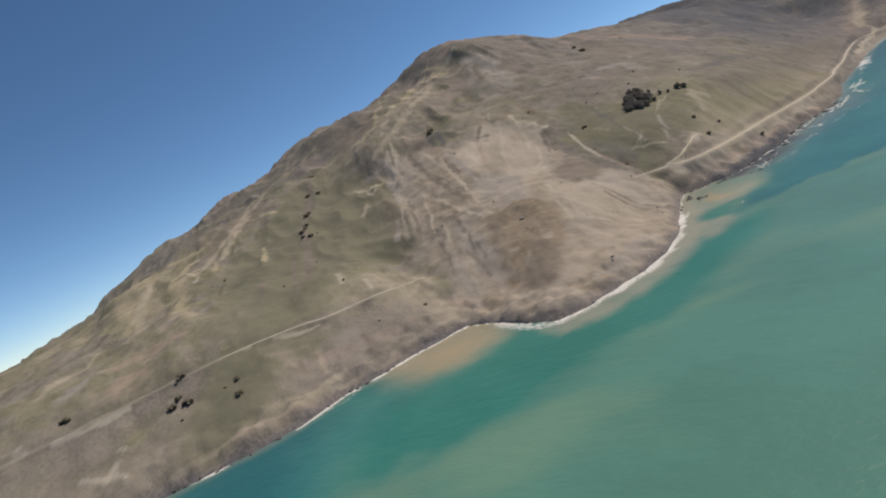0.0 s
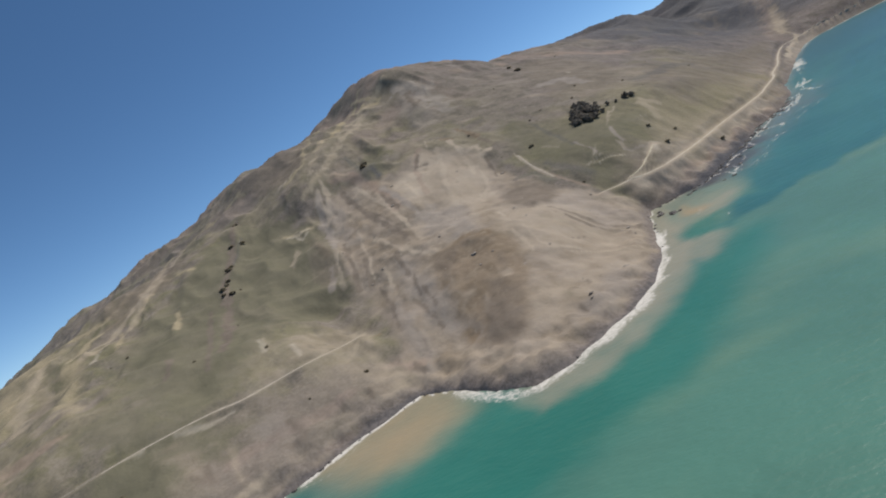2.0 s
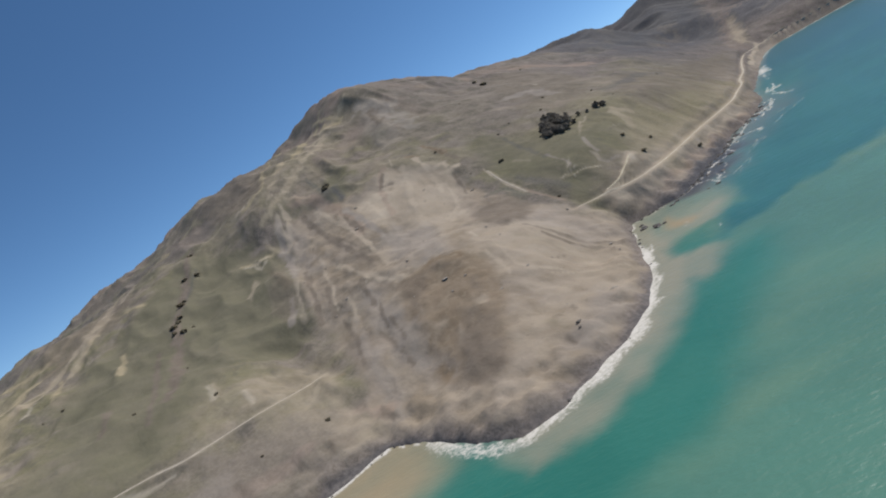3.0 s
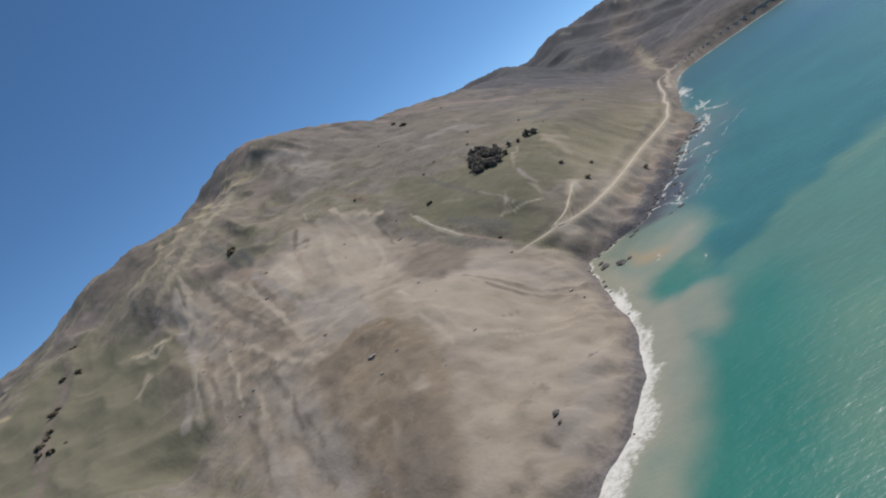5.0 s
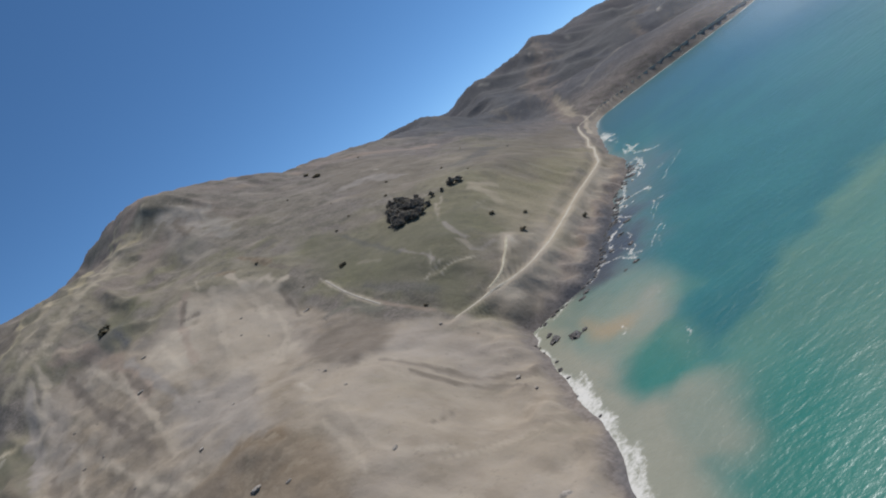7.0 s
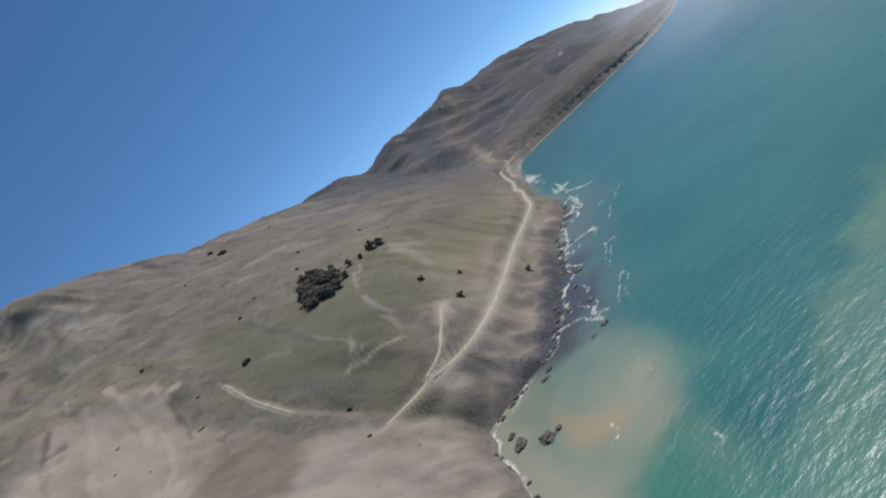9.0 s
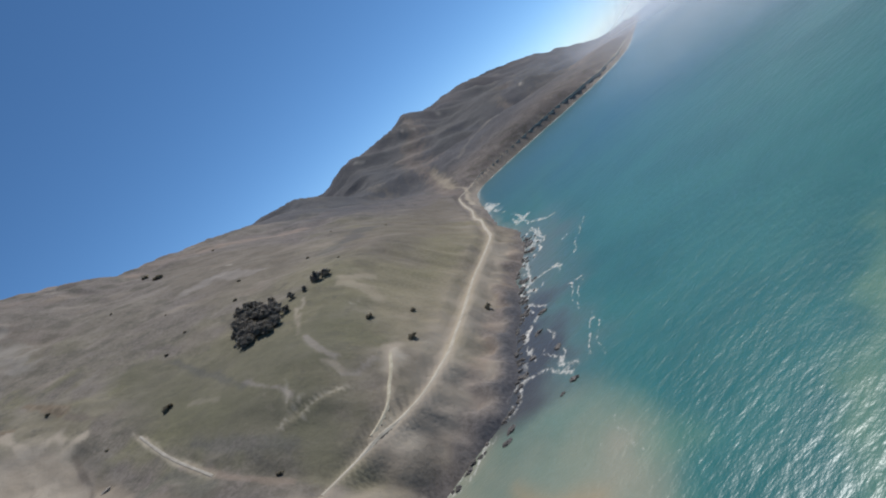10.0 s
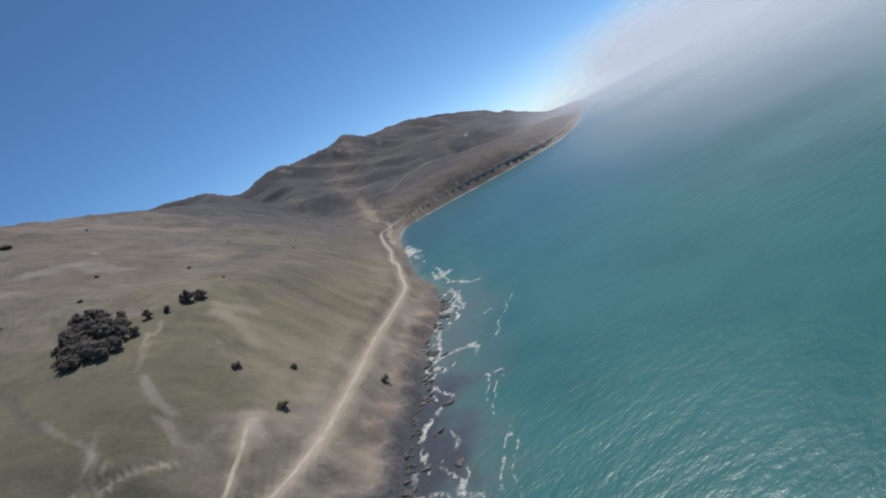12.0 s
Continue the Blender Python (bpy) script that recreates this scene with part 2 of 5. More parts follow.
def spread(stops):
    """Places along an axis: (start, step), ... with the steps growing smoothly from stop to stop."""
    out, k = [stops[0][0]], 0
    while out[-1] < stops[-1][0]:
        step = np.interp(out[-1], [s[0] for s in stops], [s[1] for s in stops])
        out.append(out[-1] + step)
    return np.array(out)


# ---- materials ----
def material(name):
    m = bpy.data.materials.new(name)
    m.use_nodes = True
    t = m.node_tree
    return m, t, t.nodes["Principled BSDF"]


def node(t, kind, **values):
    n = t.nodes.new(kind)
    for key, value in values.items():
        if key == "operation":
            n.operation = value
        elif key == "blend":
            n.blend_type = value
        elif key == "attribute":
            n.attribute_name = value
    return n


def noise_node(t, size, detail=4, rough=0.55, stretch=None):
    co = node(t, "ShaderNodeNewGeometry")
    m = node(t, "ShaderNodeMapping")
    s = 1.0 / size
    m.inputs["Scale"].default_value = (s, s, s) if stretch is None else (s / stretch[0], s / stretch[1], s / stretch[2])
    n = node(t, "ShaderNodeTexNoise")
    n.inputs["Scale"].default_value, n.inputs["Detail"].default_value, n.inputs["Roughness"].default_value = 1.0, detail, rough
    t.links.new(co.outputs["Position"], m.inputs[0])
    t.links.new(m.outputs[0], n.inputs["Vector"])
    return n.outputs["Fac"]


def wave_node(t, size, long, turn, detail=3, rough=0.55):
    """Noise drawn out along wave crests that run at that many degrees from x."""
    co, m, n = node(t, "ShaderNodeNewGeometry"), node(t, "ShaderNodeMapping"), node(t, "ShaderNodeTexNoise")
    m.vector_type = "TEXTURE"
    m.inputs["Rotation"].default_value = (0, 0, radians(turn))
    m.inputs["Scale"].default_value = (size * long, size, size)
    n.inputs["Scale"].default_value, n.inputs["Detail"].default_value, n.inputs["Roughness"].default_value = 1.0, detail, rough
    t.links.new(co.outputs["Position"], m.inputs[0])
    t.links.new(m.outputs[0], n.inputs["Vector"])
    return n.outputs["Fac"]


def ramp(t, value, a, b, lo=0.0, hi=1.0):
    n = node(t, "ShaderNodeMapRange")
    n.interpolation_type = "SMOOTHSTEP"
    n.inputs[1].default_value, n.inputs[2].default_value, n.inputs[3].default_value, n.inputs[4].default_value = a, b, lo, hi
    t.links.new(value, n.inputs[0])
    return n.outputs[0]


def mix(t, fac, a, b):
    n = t.nodes.new("ShaderNodeMix")
    n.data_type = "RGBA"
    for value, socket in ((fac, n.inputs[0]), (a, n.inputs[6]), (b, n.inputs[7])):
        if isinstance(value, tuple):
            socket.default_value = (*value, 1)
        elif isinstance(value, (int, float)):
            socket.default_value = value
        else:
            t.links.new(value, socket)
    return n.outputs[2]


def times(t, a, b):
    n = node(t, "ShaderNodeMath", operation="MULTIPLY")
    for value, socket in ((a, n.inputs[0]), (b, n.inputs[1])):
        if isinstance(value, (int, float)):
            socket.default_value = value
        else:
            t.links.new(value, socket)
    return n.outputs[0]


def bump(t, shader, value, strength, distance):
    n = node(t, "ShaderNodeBump")
    n.inputs["Strength"].default_value, n.inputs["Distance"].default_value = strength, distance
    t.links.new(value, n.inputs["Height"])
    t.links.new(n.outputs[0], shader.inputs["Normal"])


def channels(t, name):
    a = node(t, "ShaderNodeAttribute", attribute=name)
    s = node(t, "ShaderNodeSeparateColor")
    t.links.new(a.outputs["Color"], s.inputs[0])
    return s.outputs[0], s.outputs[1], s.outputs[2], a.outputs["Alpha"]


def plain(name, low, high, size, rough=0.9, relief=0.3):
    m, t, shader = material(name)
    n = noise_node(t, size)
    t.links.new(mix(t, ramp(t, n, 0.3, 0.7), low, high), shader.inputs["Base Color"])
    shader.inputs["Roughness"].default_value = rough
    shader.inputs["Specular IOR Level"].default_value = 0.2
    bump(t, shader, noise_node(t, size * 0.4), relief, size * 0.3)
    return m


def foliage(name, low, high, size):
    """Leaves that let some of the light through."""
    m, t, shader = material(name)
    colour = mix(t, ramp(t, noise_node(t, size), 0.3, 0.7), low, high)
    t.links.new(colour, shader.inputs["Base Color"])
    shader.inputs["Roughness"].default_value = 0.8
    shader.inputs["Specular IOR Level"].default_value = 0.2
    through_leaf, both = t.nodes.new("ShaderNodeBsdfTranslucent"), t.nodes.new("ShaderNodeMixShader")
    t.links.new(colour, through_leaf.inputs[0])
    both.inputs[0].default_value = 0.6
    t.links.new(shader.outputs[0], both.inputs[1])
    t.links.new(through_leaf.outputs[0], both.inputs[2])
    t.links.new(both.outputs[0], t.nodes["Material Output"].inputs[0])
    return m


def ground_material():
    m, t, shader = material("hillside")
    scrub, bare, brown, pale = channels(t, "cover")
    rock, dirt, rust, green = channels(t, "soil")
    fine, mid, wide = noise_node(t, 2.2, 5, 0.65), noise_node(t, 10, 5, 0.6, (1.0, 1.8, 1.4)), noise_node(t, 46, 4, 0.6)
    grass = mix(t, ramp(t, mid, 0.3, 0.7), (0.172, 0.148, 0.104), (0.232, 0.200, 0.144))
    grass = mix(t, times(t, green, 0.85), grass, mix(t, ramp(t, fine, 0.3, 0.7), (0.126, 0.119, 0.068), (0.166, 0.155, 0.088)))
    brush = mix(t, ramp(t, fine, 0.35, 0.65), (0.122, 0.102, 0.092), (0.190, 0.160, 0.146))
    colour = mix(t, scrub, grass, brush)
    soil = mix(t, ramp(t, mid, 0.3, 0.7), (0.217, 0.178, 0.135), (0.287, 0.237, 0.182))
    soil = mix(t, times(t, ramp(t, wide, 0.42, 0.62), 0.55), soil, (0.268, 0.226, 0.188))
    soil = mix(t, times(t, ramp(t, noise_node(t, 21, 4, 0.6, (1.0, 1.5, 1.3)), 0.50, 0.64), 0.5), soil, (0.214, 0.170, 0.120))
    patchy = ramp(t, noise_node(t, 13, 4, 0.62, (1.0, 2.2, 1.5)), 0.52, 0.68)
    open_ground = ramp(t, scrub, 0.3, 0.9, 1.0, 0.25)
    colour = mix(t, times(t, times(t, patchy, 0.34), open_ground), colour, mix(t, ramp(t, fine, 0.3, 0.7), (0.205, 0.176, 0.140), (0.265, 0.226, 0.182)))
    tufts = ramp(t, noise_node(t, 7, 4, 0.65, (1.0, 1.8, 1.2)), 0.54, 0.65)
    colour = mix(t, times(t, tufts, 0.50), colour, (0.112, 0.100, 0.082))
    blotch, drift = noise_node(t, 17, 5, 0.62, (1.0, 1.7, 1.4)), noise_node(t, 26, 5, 0.62, (1.0, 1.5, 1.4))
    colour = mix(t, times(t, ramp(t, blotch, 0.50, 0.62), ramp(t, scrub, 0.0, 0.9, 0.30, 0.55)), colour, (0.092, 0.083, 0.064))
    colour = mix(t, times(t, ramp(t, drift, 0.52, 0.66), ramp(t, scrub, 0.0, 0.9, 0.25, 0.45)), colour, (0.262, 0.224, 0.186))
    colour = mix(t, bare, colour, soil)
    clods = times(t, bare, ramp(t, noise_node(t, 6, 5, 0.68, (1.0, 2.4, 1.6)), 0.53, 0.60))
    colour = mix(t, times(t, clods, 0.12), colour, (0.172, 0.136, 0.104))
    chalk = times(t, bare, ramp(t, noise_node(t, 9, 5, 0.66, (1.0, 2.4, 1.6)), 0.55, 0.63))
    colour = mix(t, times(t, chalk, 0.14), colour, (0.360, 0.302, 0.238))
    colour = mix(t, brown, colour, mix(t, ramp(t, mid, 0.3, 0.7), (0.156, 0.116, 0.078), (0.205, 0.156, 0.108)))
    colour = mix(t, times(t, brown, ramp(t, noise_node(t, 8, 4, 0.6), 0.54, 0.62, 0.0, 0.5)), colour, (0.262, 0.214, 0.156))
    colour = mix(t, times(t, brown, ramp(t, noise_node(t, 11, 3, 0.6), 0.54, 0.62, 0.0, 0.6)), colour, (0.122, 0.098, 0.072))
    colour = mix(t, pale, colour, mix(t, ramp(t, wide, 0.3, 0.7), (0.325, 0.270, 0.208), (0.385, 0.325, 0.255)))
    colour = mix(t, rust, colour, mix(t, ramp(t, mid, 0.3, 0.7), (0.250, 0.185, 0.142), (0.306, 0.232, 0.182)))
    colour = mix(t, dirt, colour, mix(t, ramp(t, fine, 0.3, 0.7), (0.439, 0.370, 0.270), (0.511, 0.440, 0.330)))
    white, dark, grey, tan = channels(t, "marks")
    umber, lilac, olive, straw = channels(t, "tone")
    mauve = channels(t, "thicket")[0]
    colour = mix(t, olive, colour, mix(t, ramp(t, wide, 0.3, 0.7), (0.116, 0.108, 0.074), (0.148, 0.136, 0.094)))
    colour = mix(t, mauve, colour, mix(t, ramp(t, fine, 0.3, 0.7), (0.160, 0.134, 0.118), (0.218, 0.184, 0.160)))
    colour = mix(t, lilac, colour, mix(t, ramp(t, mid, 0.3, 0.7), (0.240, 0.206, 0.174), (0.280, 0.243, 0.208)))
    colour = mix(t, straw, colour, mix(t, ramp(t, fine, 0.3, 0.7), (0.262, 0.218, 0.140), (0.326, 0.272, 0.182)))
    # umber: brown-grey soil, also the painted shade of scarps and ribs
    colour = mix(t, umber, colour, mix(t, ramp(t, mid, 0.3, 0.7), (0.132, 0.108, 0.086), (0.176, 0.145, 0.117)))
    colour = mix(t, rock, colour, mix(t, ramp(t, fine, 0.3, 0.7), (0.112, 0.094, 0.086), (0.219, 0.186, 0.165)))
    colour = mix(t, grey, colour, mix(t, ramp(t, mid, 0.3, 0.7), (0.248, 0.216, 0.192), (0.305, 0.268, 0.240)))
    colour = mix(t, tan, colour, mix(t, ramp(t, mid, 0.3, 0.7), (0.311, 0.254, 0.187), (0.388, 0.325, 0.247)))
    # scrub and wet rock, with the far mountain's haze blue and shade mixed in
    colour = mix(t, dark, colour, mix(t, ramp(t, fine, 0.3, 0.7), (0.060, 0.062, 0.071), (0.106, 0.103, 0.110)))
    colour = mix(t, white, colour, (0.511, 0.45, 0.37))
    spots = ramp(t, noise_node(t, 4.5, 3, 0.7), 0.62, 0.72)
    colour = mix(t, times(t, spots, 0.22), colour, (0.076, 0.070, 0.050))
    t.links.new(colour, shader.inputs["Base Color"])
    shader.inputs["Roughness"].default_value = 0.95
    shader.inputs["Specular IOR Level"].default_value = 0.1
    both = node(t, "ShaderNodeMath", operation="ADD")
    t.links.new(fine, both.inputs[0])
    t.links.new(times(t, mid, 2.5), both.inputs[1])
    bump(t, shader, both.outputs[0], 0.24, 1.6)
    return m


def sea_material():
    m, t, shader = material("sea_water")
    silt, foam, deep, rust = channels(t, "water")
    patch = noise_node(t, 70, 5, 0.6)
    teal = mix(t, ramp(t, patch, 0.35, 0.65), (0.023, 0.118, 0.103), (0.037, 0.158, 0.133))
    teal = mix(t, deep, teal, (0.006, 0.084, 0.108))
    milk, reef, wet, jade = channels(t, "haze")
    teal = mix(t, times(t, jade, 0.55), teal, (0.012, 0.140, 0.100))
    teal = mix(t, times(t, milk, 0.75), teal, (0.130, 0.212, 0.136))
    mud = mix(t, ramp(t, patch, 0.3, 0.7), (0.215, 0.215, 0.160), (0.275, 0.255, 0.190))
    colour = mix(t, silt, teal, mud)
    colour = mix(t, rust, colour, (0.33, 0.235, 0.130))
    colour = mix(t, times(t, reef, 0.85), colour, (0.105, 0.132, 0.126))
    colour = mix(t, times(t, wet, 0.8), colour, (0.040, 0.036, 0.046))
    froth = noise_node(t, 2.2, 5, 0.8)
    add = node(t, "ShaderNodeMath", operation="ADD")
    t.links.new(foam, add.inputs[0])
    t.links.new(froth, add.inputs[1])
    white = ramp(t, add.outputs[0], 0.88, 1.22)
    colour = mix(t, white, colour, (0.56, 0.53, 0.48))
    t.links.new(colour, shader.inputs["Base Color"])
    t.links.new(mix(t, white, (0.33, 0.33, 0.33), (0.9, 0.9, 0.9)), shader.inputs["Roughness"])
    shader.inputs["IOR"].default_value = 1.33
    swell, chop = wave_node(t, 5.5, 1.9, -47, 3, 0.5), wave_node(t, 1.9, 1.7, -38, 3, 0.6)
    both = node(t, "ShaderNodeMath", operation="ADD")
    t.links.new(swell, both.inputs[0])
    t.links.new(times(t, chop, 0.45), both.inputs[1])
    bump(t, shader, both.outputs[0], 0.34, 1.3)
    return m


HILLSIDE, SEA_WATER = ground_material(), sea_material()
ASPHALT = plain("worn_pale_asphalt", (0.35, 0.305, 0.24), (0.44, 0.39, 0.315), 5)
DUSTY = plain("dusty_asphalt", (0.31, 0.272, 0.22), (0.39, 0.345, 0.285), 5)
FADED = plain("dirt_covered_asphalt", (0.17, 0.15, 0.12), (0.23, 0.205, 0.165), 5)
DIRT = plain("pale_dirt_track", (0.40, 0.345, 0.25), (0.50, 0.44, 0.33), 3)
ROCK = plain("wet_dark_rock", (0.055, 0.05, 0.047), (0.135, 0.118, 0.105), 2.0, 0.55, 0.8)
BOULDER = plain("pale_slide_rock", (0.22, 0.19, 0.16), (0.36, 0.315, 0.27), 1.5, 0.9, 0.6)
LEAVES = foliage("dark_evergreen_leaves", (0.235, 0.210, 0.180), (0.320, 0.288, 0.245), 0.9)
SCRUB = foliage("dusty_scrub_leaves", (0.190, 0.165, 0.112), (0.260, 0.226, 0.162), 0.8)
BARK = plain("grey_brown_bark", (0.09, 0.07, 0.055), (0.16, 0.13, 0.10), 0.4)


# ---- meshes ----
def mesh_object(name, verts, faces, mat, parent=None, label=""):
    me = bpy.data.meshes.new(name)
    me.from_pydata(verts, [], faces)
    me.materials.append(mat)
    me.update()
    ob = new(name, me)
    if parent is not None:
        ob.parent = parent
    if label:
        ob["label"] = label
    return ob


def part(name, bm, mat, parent=None, label="", flat=False):
    me = bpy.data.meshes.new(name)
    if not flat:
        for f in bm.faces:
            f.smooth = True
    bm.to_mesh(me)
    bm.free()
    me.materials.append(mat)
    ob = new(name, me)
    if parent is not None:
        ob.parent = parent
    if label:
        ob["label"] = label
    return ob


def sheet(name, gx, gy, gz, mat):
    """A sheet over a grid of places."""
    nx, ny = gx.shape
    verts = np.stack([gx, gy, gz], -1).reshape(-1, 3)
    i = np.arange(nx * ny).reshape(nx, ny)
    quads = np.stack([i[:-1, :-1], i[1:, :-1], i[1:, 1:], i[:-1, 1:]], -1).reshape(-1, 4)
    me = bpy.data.meshes.new(name)
    me.vertices.add(len(verts))
    me.vertices.foreach_set("co", verts.ravel())
    me.loops.add(quads.size)
    me.loops.foreach_set("vertex_index", quads.ravel().astype(np.int32))
    me.polygons.add(len(quads))
    me.polygons.foreach_set("loop_start", np.arange(0, quads.size, 4, dtype=np.int32))
    me.polygons.foreach_set("use_smooth", np.ones(len(quads), bool))
    me.update(calc_edges=True)
    me.validate()
    me.materials.append(mat)
    return new(name, me)


def tint(ob, name, *layers):
    """Four soft maps of the surface, one value a vertex, for its material to read."""
    a = ob.data.attributes.new(name, "FLOAT_COLOR", "POINT")
    a.data.foreach_set("color", np.stack([np.clip(l, 0, 1).ravel() for l in layers], -1).ravel().astype(np.float32))


# ---- the hillside ----
grid_x = spread([(-1650, 26), (-620, 7), (-440, 2.6), (-230, 1.8), (115, 1.8), (160, 2.6), (330, 2.6), (520, 4.5), (1000, 10), (1900, 15), (3650, 60)])
grid_v = spread([(-450, 15), (-215, 15), (-95, 5), (-64, 1.8), (60, 1.8), (320, 2.6), (480, 4.5), (800, 9), (1790, 40)])
gx, gv = np.meshgrid(grid_x, grid_v, indexing="ij")
gy = gv + np.interp(gx, [p[0] for p in SHELF], [p[1] for p in SHELF])
gz = height(gx, gy)
gv = inland(gx.ravel(), gy.ravel()).reshape(gx.shape)
ground = tagged(sheet("ground", gx, gy, gz, HILLSIDE), "steep dry coastal hillside of grass, scrub and bare landslide soil", "hillside", kind="structure")

wx, wy = gx + 7 * fbm(gx, gy, 32, 4), gy + 7 * fbm(gx + 400, gy, 32, 4)
slide = inside(wx, wy, SLIDE, 4)
mound = inside(wx, wy, MOUND, 4)
pale = inside(wx, wy, PALE, 16)
bench = inside(wx, wy, BENCH, 10)
meadow = inside(wx, wy, MEADOW, 25)
coarse, medium, small = fbm(gx, gy, 130, 4), fbm(gx + 300, gy, 40, 4), fbm(gx, gy + 500, 12, 3)
streak = fbm(gx + 0.3 * gy + 10 * medium, gy * 0.5, 26, 4)
upper = smooth(150, 300, gz)
scrub_map = np.clip(smooth(-0.25, 0.55, 0.5 * coarse + 0.4 * medium + 0.25 * small + 0.35 * smooth(20, 90, gv) * smooth(120, 60, gv) - 0.4 * meadow), 0, 1) * 0.8
scrub_map = np.maximum(scrub_map, smooth(430, 650, gx) * 0.95)
scrub_map = np.maximum(scrub_map, smooth(60, 260, gx + 40 * medium) * smooth(110, 210, gv + 25 * medium) * (0.9 + 0.3 * coarse))
scrub_map = np.maximum(scrub_map, smooth(-210, -270, gx + 20 * medium) * smooth(130, 60, gv + 20 * medium) * 0.45)
scrub_map = np.maximum(scrub_map, smooth(0.15, 0.5, -streak + 0.2 * coarse) * 0.6 * smooth(60, 160, gv))
bare_map = np.maximum(slide * smooth(-1.1, -0.3, streak + 0.4 * small), smooth(0.35, 0.9, streak + 0.5 * medium) * 0.55 * (1 - meadow))
bare_map = np.maximum(bare_map, smooth(70, 25, gv) * (0.35 + 0.3 * medium))
bare_map = np.maximum(bare_map, smooth(34, 18, gv + 6 * medium) * smooth(30, 60, gx) * smooth(420, 300, gx) * (0.9 + 0.3 * small))
pale_strip = smooth(32, 18, gv + 5 * medium) * smooth(4, 9, gv) * smooth(28, 50, gx) * smooth(330, 250, gx) * (0.8 + 0.5 * small)
brown_map = mound * smooth(-0.9, 0.1, medium + 0.5 * small) + slide * (1 - mound) * smooth(0.1, 0.8, medium - 0.3 * streak) * 0.12
pale_map = pale * smooth(-0.6, 0.4, streak + 0.4 * medium) * 0.9 + bench * 0.3 + slide * smooth(0.3, 0.9, small + streak) * 0.22
pale_map = np.maximum(pale_map * (1 - 0.9 * mound), np.maximum(0.95 * np.clip(pale_strip, 0, 1), 0.6 * smooth(18, 5, gv + 4 * small) * smooth(500, 800, gx)))
mottle, blot = fbm(gx - 0.35 * gy, 0.4 * gy + 200, 17, 3), fbm(gx - 200, gy + 0.3 * gx, 9, 2)
brown_map = np.clip(brown_map + slide * smooth(0.12, 0.5, mottle + 0.2 * blot) * 0.1, 0, 1)
pale_map = np.clip(pale_map + slide * smooth(0.2, 0.6, -mottle + 0.3 * blot) * 0.3 * (1 - 0.6 * mound), 0, 1)
# far chaparral, its dark tone also carrying distance haze and slope shade
chaparral_haze = np.clip(smooth(470, 760, gx + 60 * medium) * smooth(50, 170, gv) * smooth(-1.5, -0.2, coarse + 0.4 * medium) + smooth(520, 680, gv + 40 * medium) * smooth(-1.2, -0.2, coarse) * (0.3 + 0.55 * smooth(100, 400, gx)), 0, 1)
edge = smooth(8.5, 2.5, gv + 4 * small) * (0.85 + 0.25 * small) * (1 - 0.8 * smooth(500, 800, gx))
rust_map = upper * smooth(-0.3, 0.6, coarse + 0.4 * medium) * 0.7 * (1 - slide)
green_map = np.clip(meadow * 0.55 + smooth(-0.1, 0.5, coarse - 0.3 * medium) * 0.6 + 0.85 * smooth(-110, -190, gx) * smooth(-0.6, 0.2, medium + 0.5 * streak), 0, 1) * (1 - slide)
maps = {name: np.zeros_like(gx) for name in ("white", "pale", "brown", "dark", "grey", "tan", "green", "greenish", "rust", "umber", "lilac", "olive", "straw", "mauve")}
ragged = np.clip(0.5 + 0.5 * fbm(gx + 90, gy, 9, 3), 0, 1)
bent_x, bent_y = gx + 3.5 * fbm(gx, gy + 70, 18, 2), gy + 3.5 * fbm(gx + 70, gy, 18, 2)


def stroke(name, width, *line):
    """A streak or patch of one ground tone, laid along a line in the plan."""
    xs, ys = [p[0] for p in line], [p[1] for p in line]
    reach = width * 2 + 8
    near = (gx > min(xs) - reach) & (gx < max(xs) + reach) & (gy > min(ys) - reach) & (gy < max(ys) + reach)
    d, _ = line_distance(gx[near] + 0.3 * (bent_x - gx)[near], gy[near] + 0.3 * (bent_y - gy)[near], line)
    maps[name][near] = np.maximum(maps[name][near], smooth(width * 1.25, width * 0.3, d + (ragged[near] - 0.5) * width * 1.2) * (0.6 + 0.4 * min(1.0, width / 5)))


def area(name, strength, edge, *outline):
    """A patch of one ground tone within an outline in the plan, with a ragged edge."""
    xs, ys = [p[0] for p in outline], [p[1] for p in outline]
    reach = edge + 8
    near = (gx > min(xs) - reach) & (gx < max(xs) + reach) & (gy > min(ys) - reach) & (gy < max(ys) + reach)
    fray = (ragged[near] - 0.5) * edge * 1.6
    w = inside(bent_x[near] + fray, bent_y[near] + fray, outline, edge)
    maps[name][near] = np.maximum(maps[name][near], strength * w)


stroke("white", 2.0, (-130, 381), (-133, 351), (-121, 358))
stroke("tan", 6.2, (-86, 414), (-40, 433), (53, 498), (124, 571), (173, 558))
stroke("tan", 3.0, (-49, 433), (-31, 387))
stroke("dark", 4.1, (-15, 357), (-22, 331))
stroke("green", 18.9, (2, 398), (44, 396), (57, 368))
stroke("tan", 8.6, (-426, 252), (-422, 349), (-410, 411))
stroke("tan", 4.4, (-384, 378), (-348, 402), (-317, 439), (-262, 501))
stroke("tan", 3.9, (-489, 163), (-472, 216), (-456, 255))
stroke("tan", 7.3, (76, 546), (4, 504), (-51, 449))
stroke("tan", 7.4, (-365, 364), (-318, 408), (-215, 630))
stroke("white", 2.6, (-138, 385), (-116, 365))
stroke("green", 8.4, (-354, 96), (-352, 47), (-374, 28))
stroke("white", 2.2, (-449, 33), (-437, 30), (-430, 20))
stroke("white", 1.8, (-435, 49), (-430, 45))
stroke("white", 2.4, (-361, 327), (-353, 366))
